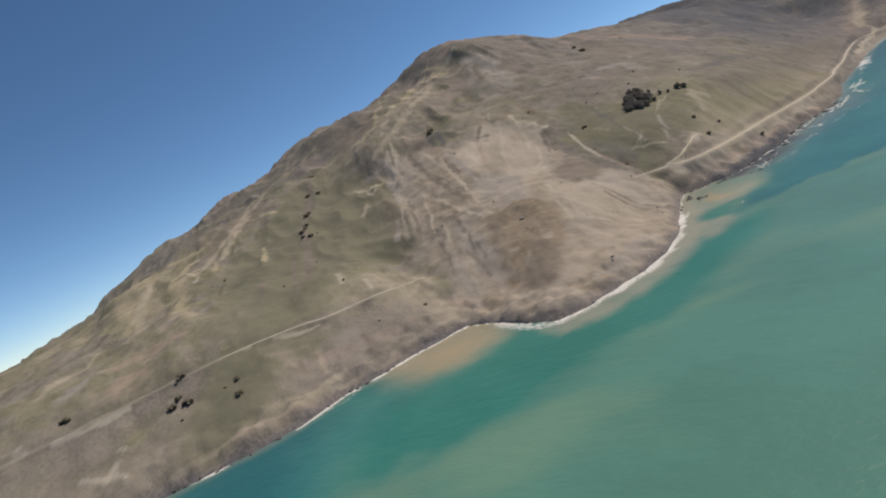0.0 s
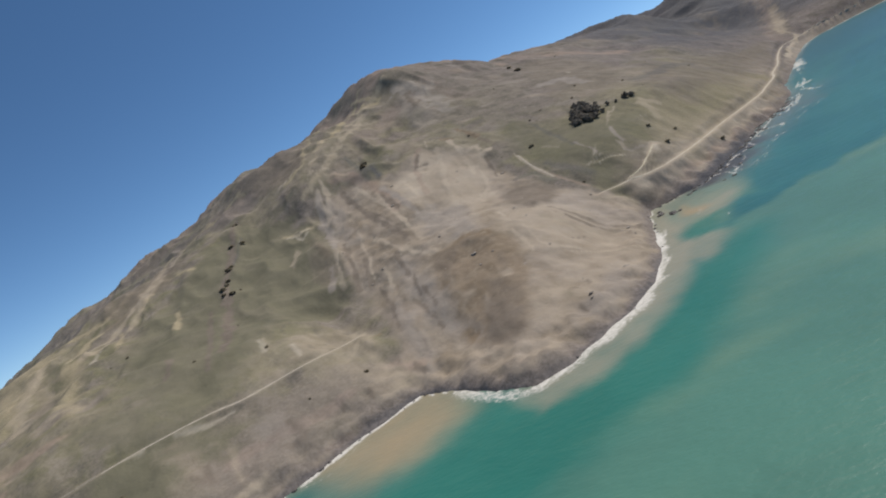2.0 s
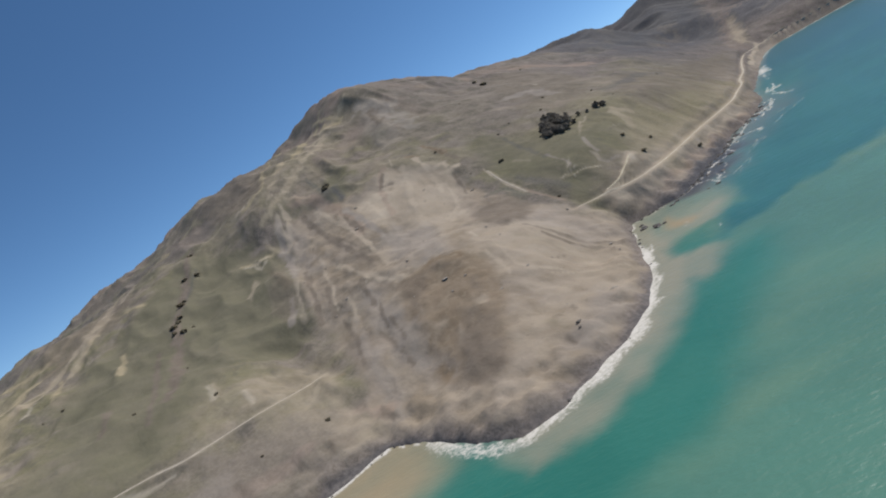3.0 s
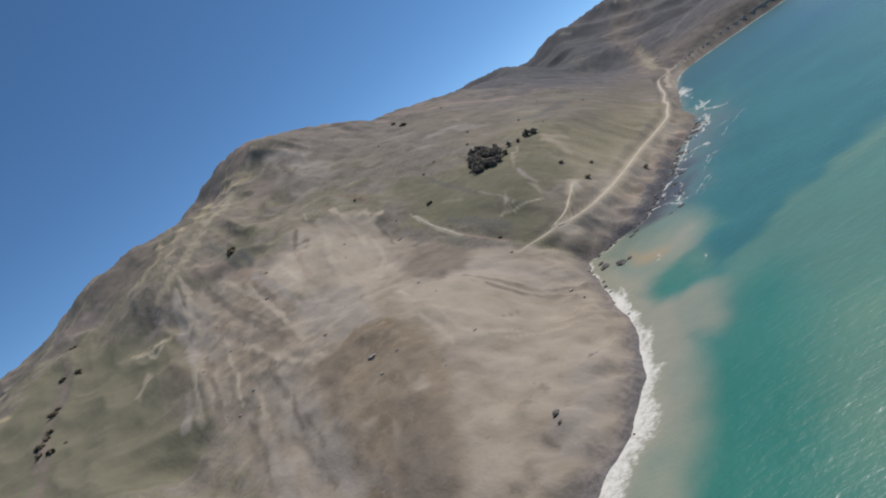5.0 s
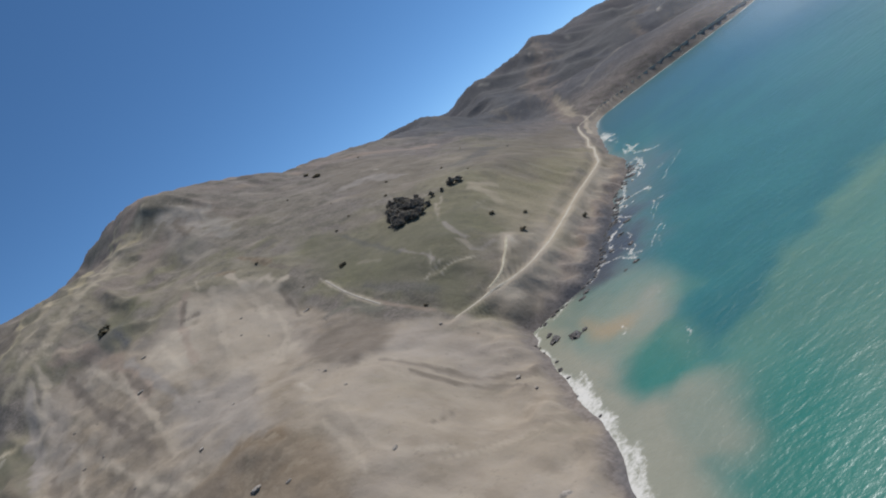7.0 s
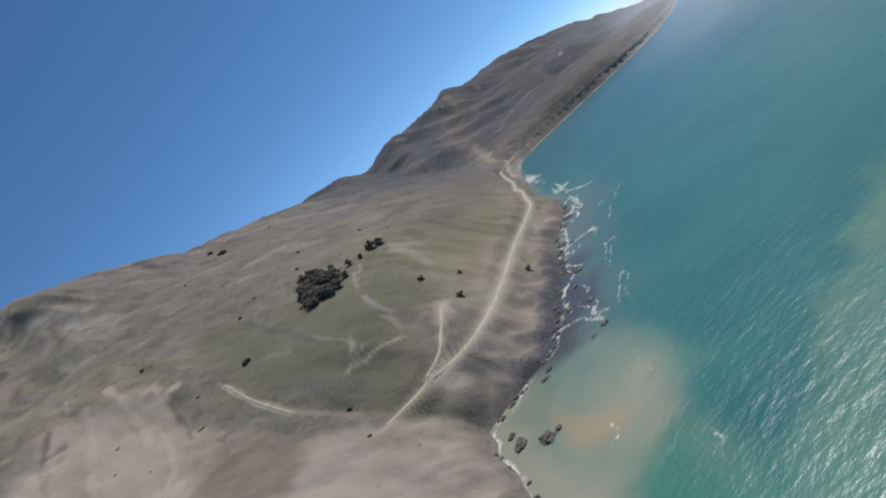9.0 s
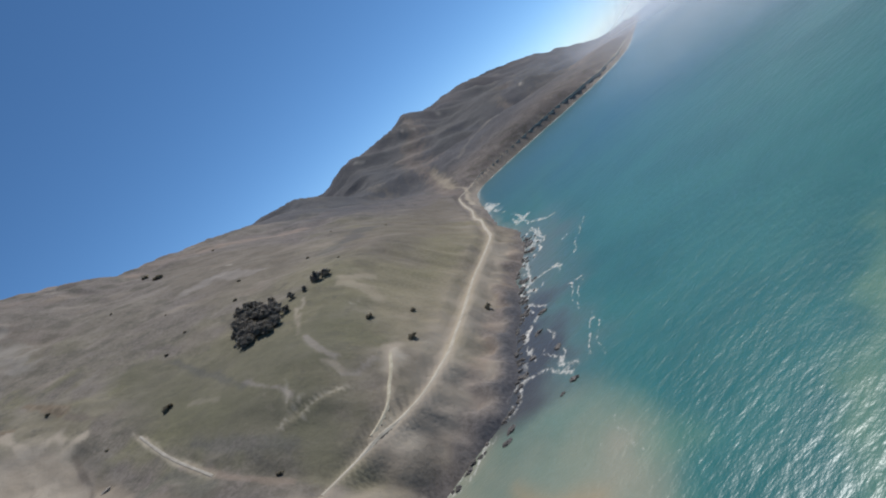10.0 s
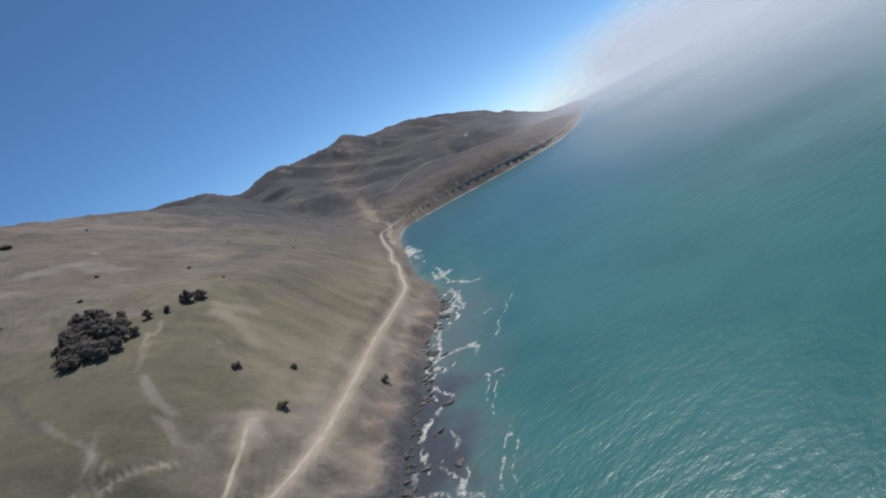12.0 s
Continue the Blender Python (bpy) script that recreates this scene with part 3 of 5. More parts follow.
stroke("rust", 3.7, (-380, 3), (-349, 0), (-319, 1), (-288, 7), (-255, 9))
stroke("green", 12.2, (-354, 80), (-357, 44))
stroke("green", 6.6, (-426, 44), (-423, 55))
stroke("rust", 14.2, (-436, 119), (-420, 127))
stroke("white", 2.7, (-494, 99), (-489, 88))
stroke("pale", 3.1, (81, 25), (114, 32), (149, 39))
stroke("rust", 3.5, (71, 28), (115, 35), (189, 50))
stroke("rust", 5.6, (-206, 42), (-198, 22))
stroke("rust", 6.3, (-306, 39), (-274, 37), (-242, 33))
stroke("rust", 11.6, (-433, 159), (-390, 154))
stroke("white", 1.8, (-241, 99), (-239, 119))
stroke("white", 1.8, (-254, 132), (-250, 159))
stroke("dark", 2.7, (-167, 462), (-206, 389))
stroke("dark", 5.3, (-20, 371), (-27, 345))
stroke("dark", 4.6, (-8, 425), (-15, 377))
stroke("grey", 8.1, (-467, 139), (-449, 157))
stroke("tan", 2.5, (-345, 13), (-323, 8), (-298, 18))
stroke("pale", 1.9, (60, 193), (47, 168), (37, 140))
stroke("dark", 2.9, (120, 215), (95, 164), (76, 127))
stroke("greenish", 4.6, (48, 143), (42, 109), (42, 87))
stroke("green", 8.6, (87, 254), (90, 207), (64, 134))
stroke("pale", 3.8, (58, 227), (44, 237), (60, 294))
stroke("brown", 2.6, (62, 308), (65, 293))
stroke("grey", 14.9, (162, 515), (181, 474), (135, 377))
stroke("dark", 3.0, (181, 474), (167, 452))
stroke("pale", 2.3, (78, 167), (73, 145))
stroke("dark", 4.1, (20, 154), (31, 144), (21, 110))
stroke("tan", 4.0, (169, 117), (165, 103), (151, 93))
stroke("white", 1.8, (142, 101), (143, 98))
stroke("green", 7.0, (116, 98), (103, 72), (117, 95))
stroke("green", 7.9, (201, 92), (268, 99))
stroke("tan", 2.0, (99, 41), (106, 39))
stroke("rust", 3.3, (98, 33), (139, 40), (208, 55), (278, 68))
stroke("pale", 2.0, (87, 22), (113, 30), (144, 39))
stroke("rust", 55.0, (1924, 822), (1586, 747), (1368, 602))
# dark on the far mountain: brush plus shaded, hazy faces put in as colour
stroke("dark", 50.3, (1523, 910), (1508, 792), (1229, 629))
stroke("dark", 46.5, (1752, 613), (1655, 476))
stroke("rust", 46.3, (1494, 523), (1674, 388), (2053, 260))
stroke("white", 7, (2055, 443), (1940, 396))
stroke("white", 6, (1681, 926), (1682, 927))
stroke("dark", 10.2, (253, 185), (309, 190), (471, 258))
stroke("rust", 17.1, (428, 458), (478, 425), (536, 411))
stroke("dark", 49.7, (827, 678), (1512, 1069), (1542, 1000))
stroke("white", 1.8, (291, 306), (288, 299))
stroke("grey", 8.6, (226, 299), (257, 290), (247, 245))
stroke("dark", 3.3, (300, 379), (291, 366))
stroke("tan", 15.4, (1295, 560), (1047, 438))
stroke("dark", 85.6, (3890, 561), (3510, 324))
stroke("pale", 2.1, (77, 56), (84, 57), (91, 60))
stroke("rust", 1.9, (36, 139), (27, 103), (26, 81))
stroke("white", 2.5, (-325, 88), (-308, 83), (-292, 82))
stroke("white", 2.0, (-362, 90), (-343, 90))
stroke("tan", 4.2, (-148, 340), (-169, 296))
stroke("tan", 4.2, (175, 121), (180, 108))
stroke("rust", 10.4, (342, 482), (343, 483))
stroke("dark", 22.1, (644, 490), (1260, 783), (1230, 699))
stroke("pale", 8.8, (1262, 465), (1402, 457), (1468, 389), (1525, 298))
stroke("pale", 4.7, (749, 286), (884, 349), (1041, 410))
stroke("rust", 33.1, (1480, 431), (1668, 292), (2031, 184))
stroke("pale", 2.6, (-95, 367), (-107, 338))
stroke("brown", 4.6, (-131, 342), (-134, 308), (-142, 264))
stroke("pale", 3.3, (-125, 384), (-130, 365))
stroke("pale", 1.8, (-136, 327), (-160, 267), (-172, 241))
stroke("brown", 1.8, (-197, 85), (-192, 83))
stroke("pale", 2.0, (53, 327), (42, 311))
stroke("pale", 6.0, (49, 252), (60, 248), (47, 230))
stroke("brown", 4.0, (89, 307), (79, 264))
stroke("greenish", 4.8, (-15, 370), (-3, 370), (-18, 334))
stroke("pale", 2.3, (-65, 437), (-51, 446), (-36, 430))
stroke("dark", 3.0, (-95, 441), (-82, 444))
stroke("pale", 2.4, (-96, 490), (-77, 484), (-58, 489))
stroke("tan", 5.8, (86, 550), (135, 576))
stroke("pale", 4.0, (84, 59), (96, 63), (102, 64))
area("brown", 0.75, 6, (-115, 114), (-105, 96), (-98, 73), (-90, 59), (-87, 50), (-96, 31), (-110, 12), (-127, -7), (-140, -22), (-153, -35), (-165, -43), (-170, -31), (-169, -4), (-167, 13), (-157, 23), (-148, 33), (-144, 45), (-137, 75), (-129, 95))
area("umber", 0.75, 6, (-137, 14), (-149, -27), (-166, -46), (-178, -41), (-172, -13), (-152, 12))
area("umber", 0.50, 5, (-138, 16), (-134, 3), (-135, -12), (-148, -25), (-164, -38), (-166, -31), (-156, -14), (-153, 1))
area("umber", 0.50, 4, (-114, 35), (-111, 27), (-117, 18), (-122, 20), (-121, 29))
area("umber", 0.50, 4, (-119, 110), (-109, 91), (-113, 79), (-134, 62), (-139, 62), (-132, 87))
area("pale", 0.55, 3, (-126, 21), (-123, 14), (-131, 6), (-133, 13))
area("pale", 0.70, 3, (-147, 15), (-145, 9), (-152, 0), (-155, 5))
area("pale", 0.60, 3, (-162, -11), (-163, -26), (-168, -31), (-169, -16))
area("pale", 0.50, 3, (-143, 37), (-146, 29), (-153, 24), (-150, 32))
area("umber", 0.80, 5, (-11, 141), (7, 143), (14, 120), (10, 98), (-24, 70), (-31, 79), (-33, 102), (-35, 113))
stroke("umber", 2.1, (-31, 66), (-32, 37), (-30, 20), (-26, 1), (-12, 2))
area("grey", 0.50, 8, (9, 97), (10, 62), (2, 27), (13, 24), (-8, 5), (-26, 10), (-28, 34), (-25, 66))
area("lilac", 0.80, 10, (-59, 216), (-40, 201), (-47, 148), (-87, 84), (-95, 112), (-86, 168))
area("pale", 0.55, 9, (35, 292), (57, 278), (63, 252), (40, 208), (-8, 182), (-38, 127), (-42, 154), (-38, 211), (-3, 263))
area("pale", 0.50, 8, (-39, 120), (-42, 70), (-49, 31), (-60, 9), (-84, -2), (-94, 10), (-85, 36), (-73, 70))
# umber along the scarp and ribs paints their shaded sides
stroke("umber", 3.5, (-54, 378), (-63, 344), (-77, 284), (-89, 218), (-97, 181))
area("umber", 0.40, 5, (-79, 280), (-85, 223), (-95, 171), (-102, 167), (-99, 222))
stroke("rust", 6.7, (-53, 409), (-35, 379), (-33, 332), (-46, 275), (-63, 244))
stroke("pale", 2.3, (-45, 350), (-55, 294), (-66, 241), (-96, 155))
stroke("pale", 3.0, (-44, 308), (-55, 281), (-60, 259))
stroke("pale", 2.7, (-69, 407), (-86, 368), (-105, 335), (-137, 252), (-156, 216), (-166, 191))
area("lilac", 0.80, 8, (-120, 150), (-143, 78), (-159, 30), (-169, -4), (-172, 27), (-159, 72), (-139, 138))
area("lilac", 0.60, 7, (-83, 379), (-68, 372), (-94, 304), (-119, 238), (-125, 250), (-110, 312))
stroke("umber", 1.6, (-147, 86), (-153, 70), (-159, 52))
stroke("umber", 1.6, (-170, 33), (-164, 57), (-157, 87))
stroke("pale", 3.4, (-104, 234), (-109, 183), (-115, 126), (-112, 110))
stroke("pale", 1.6, (-102, 269), (-127, 205), (-147, 166))
stroke("pale", 2.1, (-135, 164), (-144, 142), (-151, 129))
stroke("umber", 2.8, (-121, 270), (-145, 205), (-163, 169))
stroke("umber", 2.5, (-130, 209), (-154, 159))
stroke("umber", 2.3, (-116, 172), (-138, 119))
stroke("umber", 1.8, (-154, 146), (-168, 103), (-182, 72))
stroke("umber", 1.6, (-136, 115), (-152, 83))
area("umber", 0.45, 6, (-121, 344), (-128, 277), (-150, 225), (-172, 204), (-170, 239), (-153, 284))
area("lilac", 0.75, 7, (-100, -45), (-91, -56), (-114, -72), (-134, -76), (-151, -76), (-158, -74), (-147, -61), (-126, -57))
stroke("umber", 1.6, (-117, -41), (-119, -45))
stroke("umber", 1.6, (-131, -43), (-128, -42))
stroke("umber", 1.6, (-71, 13), (-59, 14))
stroke("umber", 1.6, (-142, -58), (-143, -65))
stroke("white", 1.6, (-54, 98), (-58, 87))
stroke("pale", 1.6, (-79, 56), (-87, 35), (-98, 16))
stroke("pale", 1.6, (-89, -5), (-79, -12), (-68, -20), (-62, -32))
area("tan", 0.50, 8, (-125, -14), (-124, -32), (-140, -54), (-157, -60), (-163, -50), (-149, -34))
area("umber", 0.40, 4, (-6, 140), (3, 130), (-4, 89), (-21, 70), (-30, 79), (-32, 104), (-31, 119))
stroke("pale", 1.6, (-31, 117), (-29, 96), (-38, 58), (-43, 44))
stroke("umber", 1.6, (-38, 45), (-38, 33), (-36, 15), (-37, -4))
stroke("pale", 1.6, (-70, 54), (-87, 22), (-89, 7), (-81, -4))
stroke("umber", 1.7, (-58, 373), (-64, 337), (-75, 268), (-84, 208))
stroke("rust", 5.9, (-41, 411), (-30, 382), (-36, 323), (-49, 278))
area("pale", 0.50, 8, (52, 287), (60, 260), (33, 216), (-2, 188), (-27, 180), (-9, 223))
stroke("umber", 2.9, (26, 308), (5, 294), (15, 288))
area("olive", 0.80, 14, (-203, 490), (-144, 499), (-113, 418), (-113, 335), (-160, 219), (-177, 158), (-197, 178), (-241, 169), (-268, 122), (-298, 101), (-325, 96), (-337, 121), (-345, 279), (-314, 369), (-258, 407))
area("olive", 0.70, 10, (-374, 151), (-346, 175), (-322, 106), (-304, 83), (-301, 45), (-341, 81), (-369, 115))
stroke("green", 5.4, (-265, 201), (-291, 126), (-308, 101))
stroke("umber", 5.4, (-150, 538), (-205, 399), (-231, 341), (-242, 286), (-274, 167))
stroke("umber", 2.8, (-257, 303), (-277, 209), (-291, 145))
stroke("umber", 3.0, (-307, 213), (-316, 171))
stroke("straw", 4.2, (-383, 374), (-364, 428), (-316, 450), (-275, 495), (-235, 451))
stroke("straw", 3.6, (-307, 427), (-286, 458), (-277, 480))
area("straw", 0.80, 8, (-386, 215), (-387, 366), (-368, 376), (-373, 272), (-377, 179))
stroke("straw", 3.3, (-278, 350), (-289, 296))
stroke("straw", 2.9, (-332, 408), (-338, 327))
area("umber", 0.70, 10, (-391, 961), (-292, 529), (-238, 633), (-219, 534), (-269, 457), (-337, 433))
area("tan", 0.60, 8, (-247, 153), (-234, 132), (-212, 146), (-188, 132), (-200, 70), (-209, 85), (-240, 78), (-244, 103))
stroke("tan", 1.9, (-247, 160), (-250, 118))
area("mauve", 0.50, 10, (-285, 71), (-267, 77), (-236, 73), (-209, 69), (-198, 48), (-208, 20), (-235, 13), (-263, 13), (-281, 21), (-290, 48))
stroke("umber", 2.1, (-274, 44), (-271, 27), (-281, 26))
stroke("umber", 1.8, (-249, 29), (-243, 25))
stroke("umber", 1.8, (-231, 26), (-233, 19))
area("tan", 0.85, 6, (-193, 121), (-200, 69), (-205, 36), (-209, 13), (-222, 14), (-219, 44), (-206, 80))
stroke("pale", 2.2, (-213, 9), (-225, 14), (-242, 14), (-252, 14), (-266, 13))
area("lilac", 0.75, 6, (-155, 133), (-167, 79), (-178, 47), (-196, 7), (-200, 15), (-187, 50), (-176, 86))
area("lilac", 0.45, 6, (-284, 68), (-274, 54), (-279, 33), (-291, 44))
stroke("umber", 1.6, (-199, 30), (-203, 20), (-201, 12))
stroke("tan", 2.8, (-206, 90), (-224, 69))
stroke("straw", 3.3, (-136, 395), (-128, 377), (-111, 362))
stroke("lilac", 5.8, (-75, 398), (-101, 353), (-128, 272))
stroke("lilac", 3.4, (-151, 240), (-171, 204))
stroke("straw", 5.5, (131, 806), (-42, 486), (-81, 475))
stroke("straw", 4.5, (181, 667), (59, 565))
area("umber", 0.80, 6, (-95, 616), (-61, 589), (-15, 563), (101, 769), (-42, 486), (-83, 491), (-101, 559))
area("straw", 0.70, 10, (-458, 415), (-459, 813), (-391, 470), (-414, 346), (-433, 290))
stroke("straw", 6.0, (-383, 492), (-337, 464), (-279, 518), (-193, 755))
stroke("straw", 7.2, (-180, 750), (-119, 668), (-76, 577))
stroke("straw", 8.5, (-10, 490), (115, 618), (138, 547))
area("umber", 0.80, 8, (-298, 900), (-200, 894), (-238, 854), (-279, 846))
area("umber", 0.80, 8, (-98, 720), (-41, 648), (18, 622), (-33, 560), (-72, 584), (-104, 628))
area("mauve", 0.55, 10, (-335, 27), (-310, 41), (-282, 48), (-261, 37), (-258, 12), (-293, 7), (-321, 6))
area("mauve", 0.50, 10, (-500, 116), (-473, 118), (-437, 73), (-444, 42), (-482, 57), (-495, 76))
stroke("white", 3.1, (-454, 39), (-441, 28), (-435, 37))
stroke("white", 2.6, (-471, 87), (-453, 83), (-426, 84))
area("umber", 0.60, 14, (231, 121), (490, 249), (891, 395), (696, 288), (484, 219), (275, 130), (207, 103))
area("straw", 0.55, 8, (176, 122), (182, 110), (162, 91), (124, 74), (131, 83), (156, 99))
area("straw", 0.60, 6, (110, 45), (126, 45), (114, 40), (96, 37))
area("straw", 0.40, 14, (244, 116), (468, 207), (477, 175), (297, 92), (232, 80), (190, 78), (200, 93))
area("olive", 0.70, 14, (122, 179), (114, 144), (119, 122), (139, 112), (111, 85), (85, 75), (83, 92), (77, 116), (93, 154))
area("umber", 0.40, 16, (346, 449), (394, 437), (377, 340), (319, 248), (215, 179), (205, 209), (188, 245))
area("olive", 0.70, 12, (95, 172), (81, 107), (71, 80), (56, 62), (42, 68), (37, 90), (46, 133), (73, 170))
area("straw", 0.45, 12, (180, 120), (248, 116), (302, 96), (228, 79), (139, 56), (125, 70), (149, 95))
area("umber", 0.50, 10, (320, 211), (513, 283), (691, 315), (637, 262), (297, 139), (198, 120))
area("lilac", 0.50, 10, (74, 39), (89, 29), (77, 20), (58, 22), (44, 32), (52, 40))
area("umber", 0.60, 7, (42, 50), (54, 41), (53, 32), (38, 35), (33, 42))
stroke("lilac", 1.6, (80, 130), (70, 102), (65, 94))
stroke("lilac", 1.6, (103, 102), (89, 85))
area("umber", 0.50, 10, (221, 124), (476, 221), (483, 194), (319, 120), (236, 111), (174, 110))
area("olive", 0.60, 14, (115, 263), (129, 200), (87, 107), (62, 82), (37, 87), (46, 144), (75, 208))
# hazy, shaded faces of the far mountain, painted over its brush
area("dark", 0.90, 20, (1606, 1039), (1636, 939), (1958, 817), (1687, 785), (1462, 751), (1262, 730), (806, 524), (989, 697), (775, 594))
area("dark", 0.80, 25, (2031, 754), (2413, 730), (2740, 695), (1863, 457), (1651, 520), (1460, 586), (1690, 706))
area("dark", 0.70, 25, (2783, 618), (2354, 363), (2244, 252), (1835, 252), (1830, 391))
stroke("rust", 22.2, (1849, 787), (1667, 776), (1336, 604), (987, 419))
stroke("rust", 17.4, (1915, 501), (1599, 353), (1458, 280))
stroke("white", 5.5, (1857, 815), (1865, 782))
stroke("white", 5, (2049, 754), (2054, 727))
stroke("white", 4.5, (1644, 939), (1645, 911))
stroke("white", 1.1, (71, 74), (67, 81), (61, 85), (55, 86))
stroke("white", 1.1, (76, 102), (68, 98), (62, 96))
stroke("pale", 1.2, (67, 111), (69, 111))
stroke("pale", 1.4, (104, 103), (98, 96), (91, 92))
stroke("pale", 1.5, (85, 87), (83, 82), (79, 78))
stroke("lilac", 1.5, (78, 77), (79, 71), (88, 66))
stroke("pale", 1.1, (110, 112), (126, 122), (151, 133))
stroke("white", 1.7, (91, 60), (98, 62), (93, 58))
stroke("pale", 1.1, (146, 101), (146, 98))
stroke("white", 1.1, (66, 89), (56, 91), (49, 94))
stroke("pale", 1.3, (68, 97), (62, 93))
stroke("pale", 1.1, (73, 107), (69, 103))
stroke("pale", 1.1, (60, 106), (59, 103))
stroke("lilac", 1.7, (105, 104), (91, 90), (88, 83))
stroke("pale", 1.6, (140, 132), (108, 111))
area("straw", 0.40, 5, (175, 121), (178, 110), (181, 103), (165, 102))
stroke("pale", 5.0, (53, 274), (42, 249), (19, 214))
stroke("pale", 4.1, (42, 295), (-9, 224), (-38, 177))
stroke("pale", 3.0, (33, 222), (4, 181), (-25, 152))
stroke("umber", 2.3, (76, 258), (72, 228), (75, 215))
stroke("umber", 1.9, (47, 222), (22, 184))
stroke("rust", 3.3, (34, 317), (3, 293), (-30, 232))
stroke("pale", 3.7, (-57, 417), (-72, 378), (-97, 347))
stroke("lilac", 4.0, (-35, 308), (-54, 228), (-72, 178))
stroke("pale", 2.3, (-62, 263), (-76, 214), (-88, 165))
stroke("umber", 3.3, (-45, 298), (-61, 243))
area("olive", 0.80, 7, (-11, 399), (11, 406), (9, 364), (-14, 329), (-28, 342))
area("lilac", 0.50, 9, (152, 500), (164, 463), (113, 374), (82, 372), (108, 455))
stroke("umber", 4.0, (153, 482), (133, 436), (152, 447))
stroke("straw", 4.0, (162, 688), (142, 568), (147, 549))
area("olive", 0.90, 10, (-396, 31), (-371, 86), (-341, 97), (-333, 55), (-350, 13), (-372, -1), (-396, 1))
area("tan", 0.50, 7, (-278, 129), (-244, 140), (-210, 133), (-207, 60), (-231, 42), (-248, 82), (-274, 88))
stroke("tan", 2.1, (-407, 4), (-377, 3), (-343, 2), (-308, 8), (-268, 8))
stroke("umber", 1.9, (-327, 43), (-318, 31), (-319, 48))
stroke("umber", 1.9, (-285, 30), (-274, 25))
stroke("tan", 1.9, (-304, 51), (-308, 23))
stroke("straw", 5.4, (-436, 345), (-420, 437), (-396, 446))
dirt_map = np.zeros_like(gx)
for line, half, grade in GRADES:
    d, _ = line_distance(gx, gy, line)
    dirt_map = np.maximum(dirt_map, smooth(half * 1.35, half * 0.6, d + 1.2 * small) * 0.3)
patch = 1 - np.maximum.reduce([maps[n] for n in ("white", "pale", "tan", "brown", "grey", "dark", "umber", "lilac", "olive", "straw", "mauve")]) * 0.8
bare_map = bare_map * (1 - 0.95 * smooth(500, 900, gx))
tint(ground, "cover", scrub_map * (1 - maps["green"] * 0.8) * patch, bare_map * (1 - maps["green"] * 0.8) * (1 - maps["dark"]), np.maximum(brown_map * patch, maps["brown"]), np.maximum(pale_map * patch, maps["pale"] * 0.95))
tint(ground, "soil", np.maximum(edge, maps["grey"] * 0.0), dirt_map, np.maximum(rust_map * patch, maps["rust"] * (0.6 - 0.35 * smooth(500, 800, gx))), np.clip(green_map + maps["green"] * 0.28, 0, 1))
wet_ledge = smooth(4.5, 1.5, gv + 1.5 * small) * smooth(40, 60, gx) * smooth(230, 170, gx)
wet_foot = smooth(3.6, 1.2, gv + 1.6 * small) * smooth(-50, -75, gx) * (0.5 + 0.2 * medium)
tint(ground, "marks", maps["white"] * 0.42 * (1 - wet_ledge), np.maximum.reduce([wet_ledge * 0.85, np.clip(wet_foot, 0, 0.7), maps["dark"] * (0.42 + 0.5 * smooth(500, 900, gx)) + maps["greenish"] * 0.35, chaparral_haze * 0.8 * (1 - 0.7 * maps["rust"])]), maps["grey"] * 0.6, maps["tan"] * 0.55)
tint(ground, "tone", maps["umber"], maps["lilac"], maps["olive"], maps["straw"])
tint(ground, "thicket", maps["mauve"], maps["mauve"] * 0, maps["mauve"] * 0, maps["mauve"] * 0)

# ---- the sea ----
sea_x = spread([(-4600, 160), (-700, 24), (-430, 3.4), (30, 3.0), (330, 3.0), (480, 5), (720, 12), (4700, 150)])
sea_y = spread([(-4600, 160), (-480, 18), (-230, 4), (-110, 2.4), (-50, 1.7), (70, 1.7), (130, 3), (250, 5), (700, 25)])
sx, sy = np.meshgrid(sea_x, sea_y, indexing="ij")
swell = 0.12 * fbm(sx, sy * 0.5, 26, 3)
sea = tagged(sheet("water", sx, sy, swell * smooth(2500, 300, np.hypot(sx, sy)), SEA_WATER), "teal green sea with pale sediment plumes and surf", "sea", kind="structure")
off = coast_y(sx) - sy
sw = fbm(sx, sy, 60, 4)
sf = fbm(sx, sy, 14, 4)
curl = 4 * fbm(sx, sy + 60, 16, 3) + 3 * sw
cove = inside(sx + curl, sy + curl, [(30, 40), (60, 26), (73, 2), (58, -24), (24, -44), (-5, -50), (-14, -40), (-28, -38), (-43, -42), (-20, -2), (10, 28)], 10)
tongue = inside(sx + curl, sy + curl, [(-15, -10), (-45, -44), (-54, -52), (-46, -68), (-50, -82), (-62, -88), (-80, -91), (-84, -82), (-97, -88), (-115, -98), (-137, -103), (-157, -105), (-182, -106), (-206, -97),
                                       (-204, -70), (-170, -76), (-130, -72), (-100, -64), (-57, -32)], 7)
plume_a = np.maximum(cove, tongue)
plume_b = inside(sx + 6 * sw, sy + 6 * sw + 3 * sf, [(-276, 8), (-278, -30), (-266, -52), (-240, -58), (-218, -52), (-204, -30), (-202, 10)], 17)
wedge = inside(sx + 6 * sw + 6 * sf, sy + 8 * sw + 6 * sf, [(-5, -49), (-37, -70), (-20, -75), (1, -79), (16, -86), (34, -100), (50, -111), (75, -128), (180, -200), (500, -260), (700, 0), (500, 90), (251, 26), (103, 0), (75, 0), (50, -30), (24, -46)], 9)
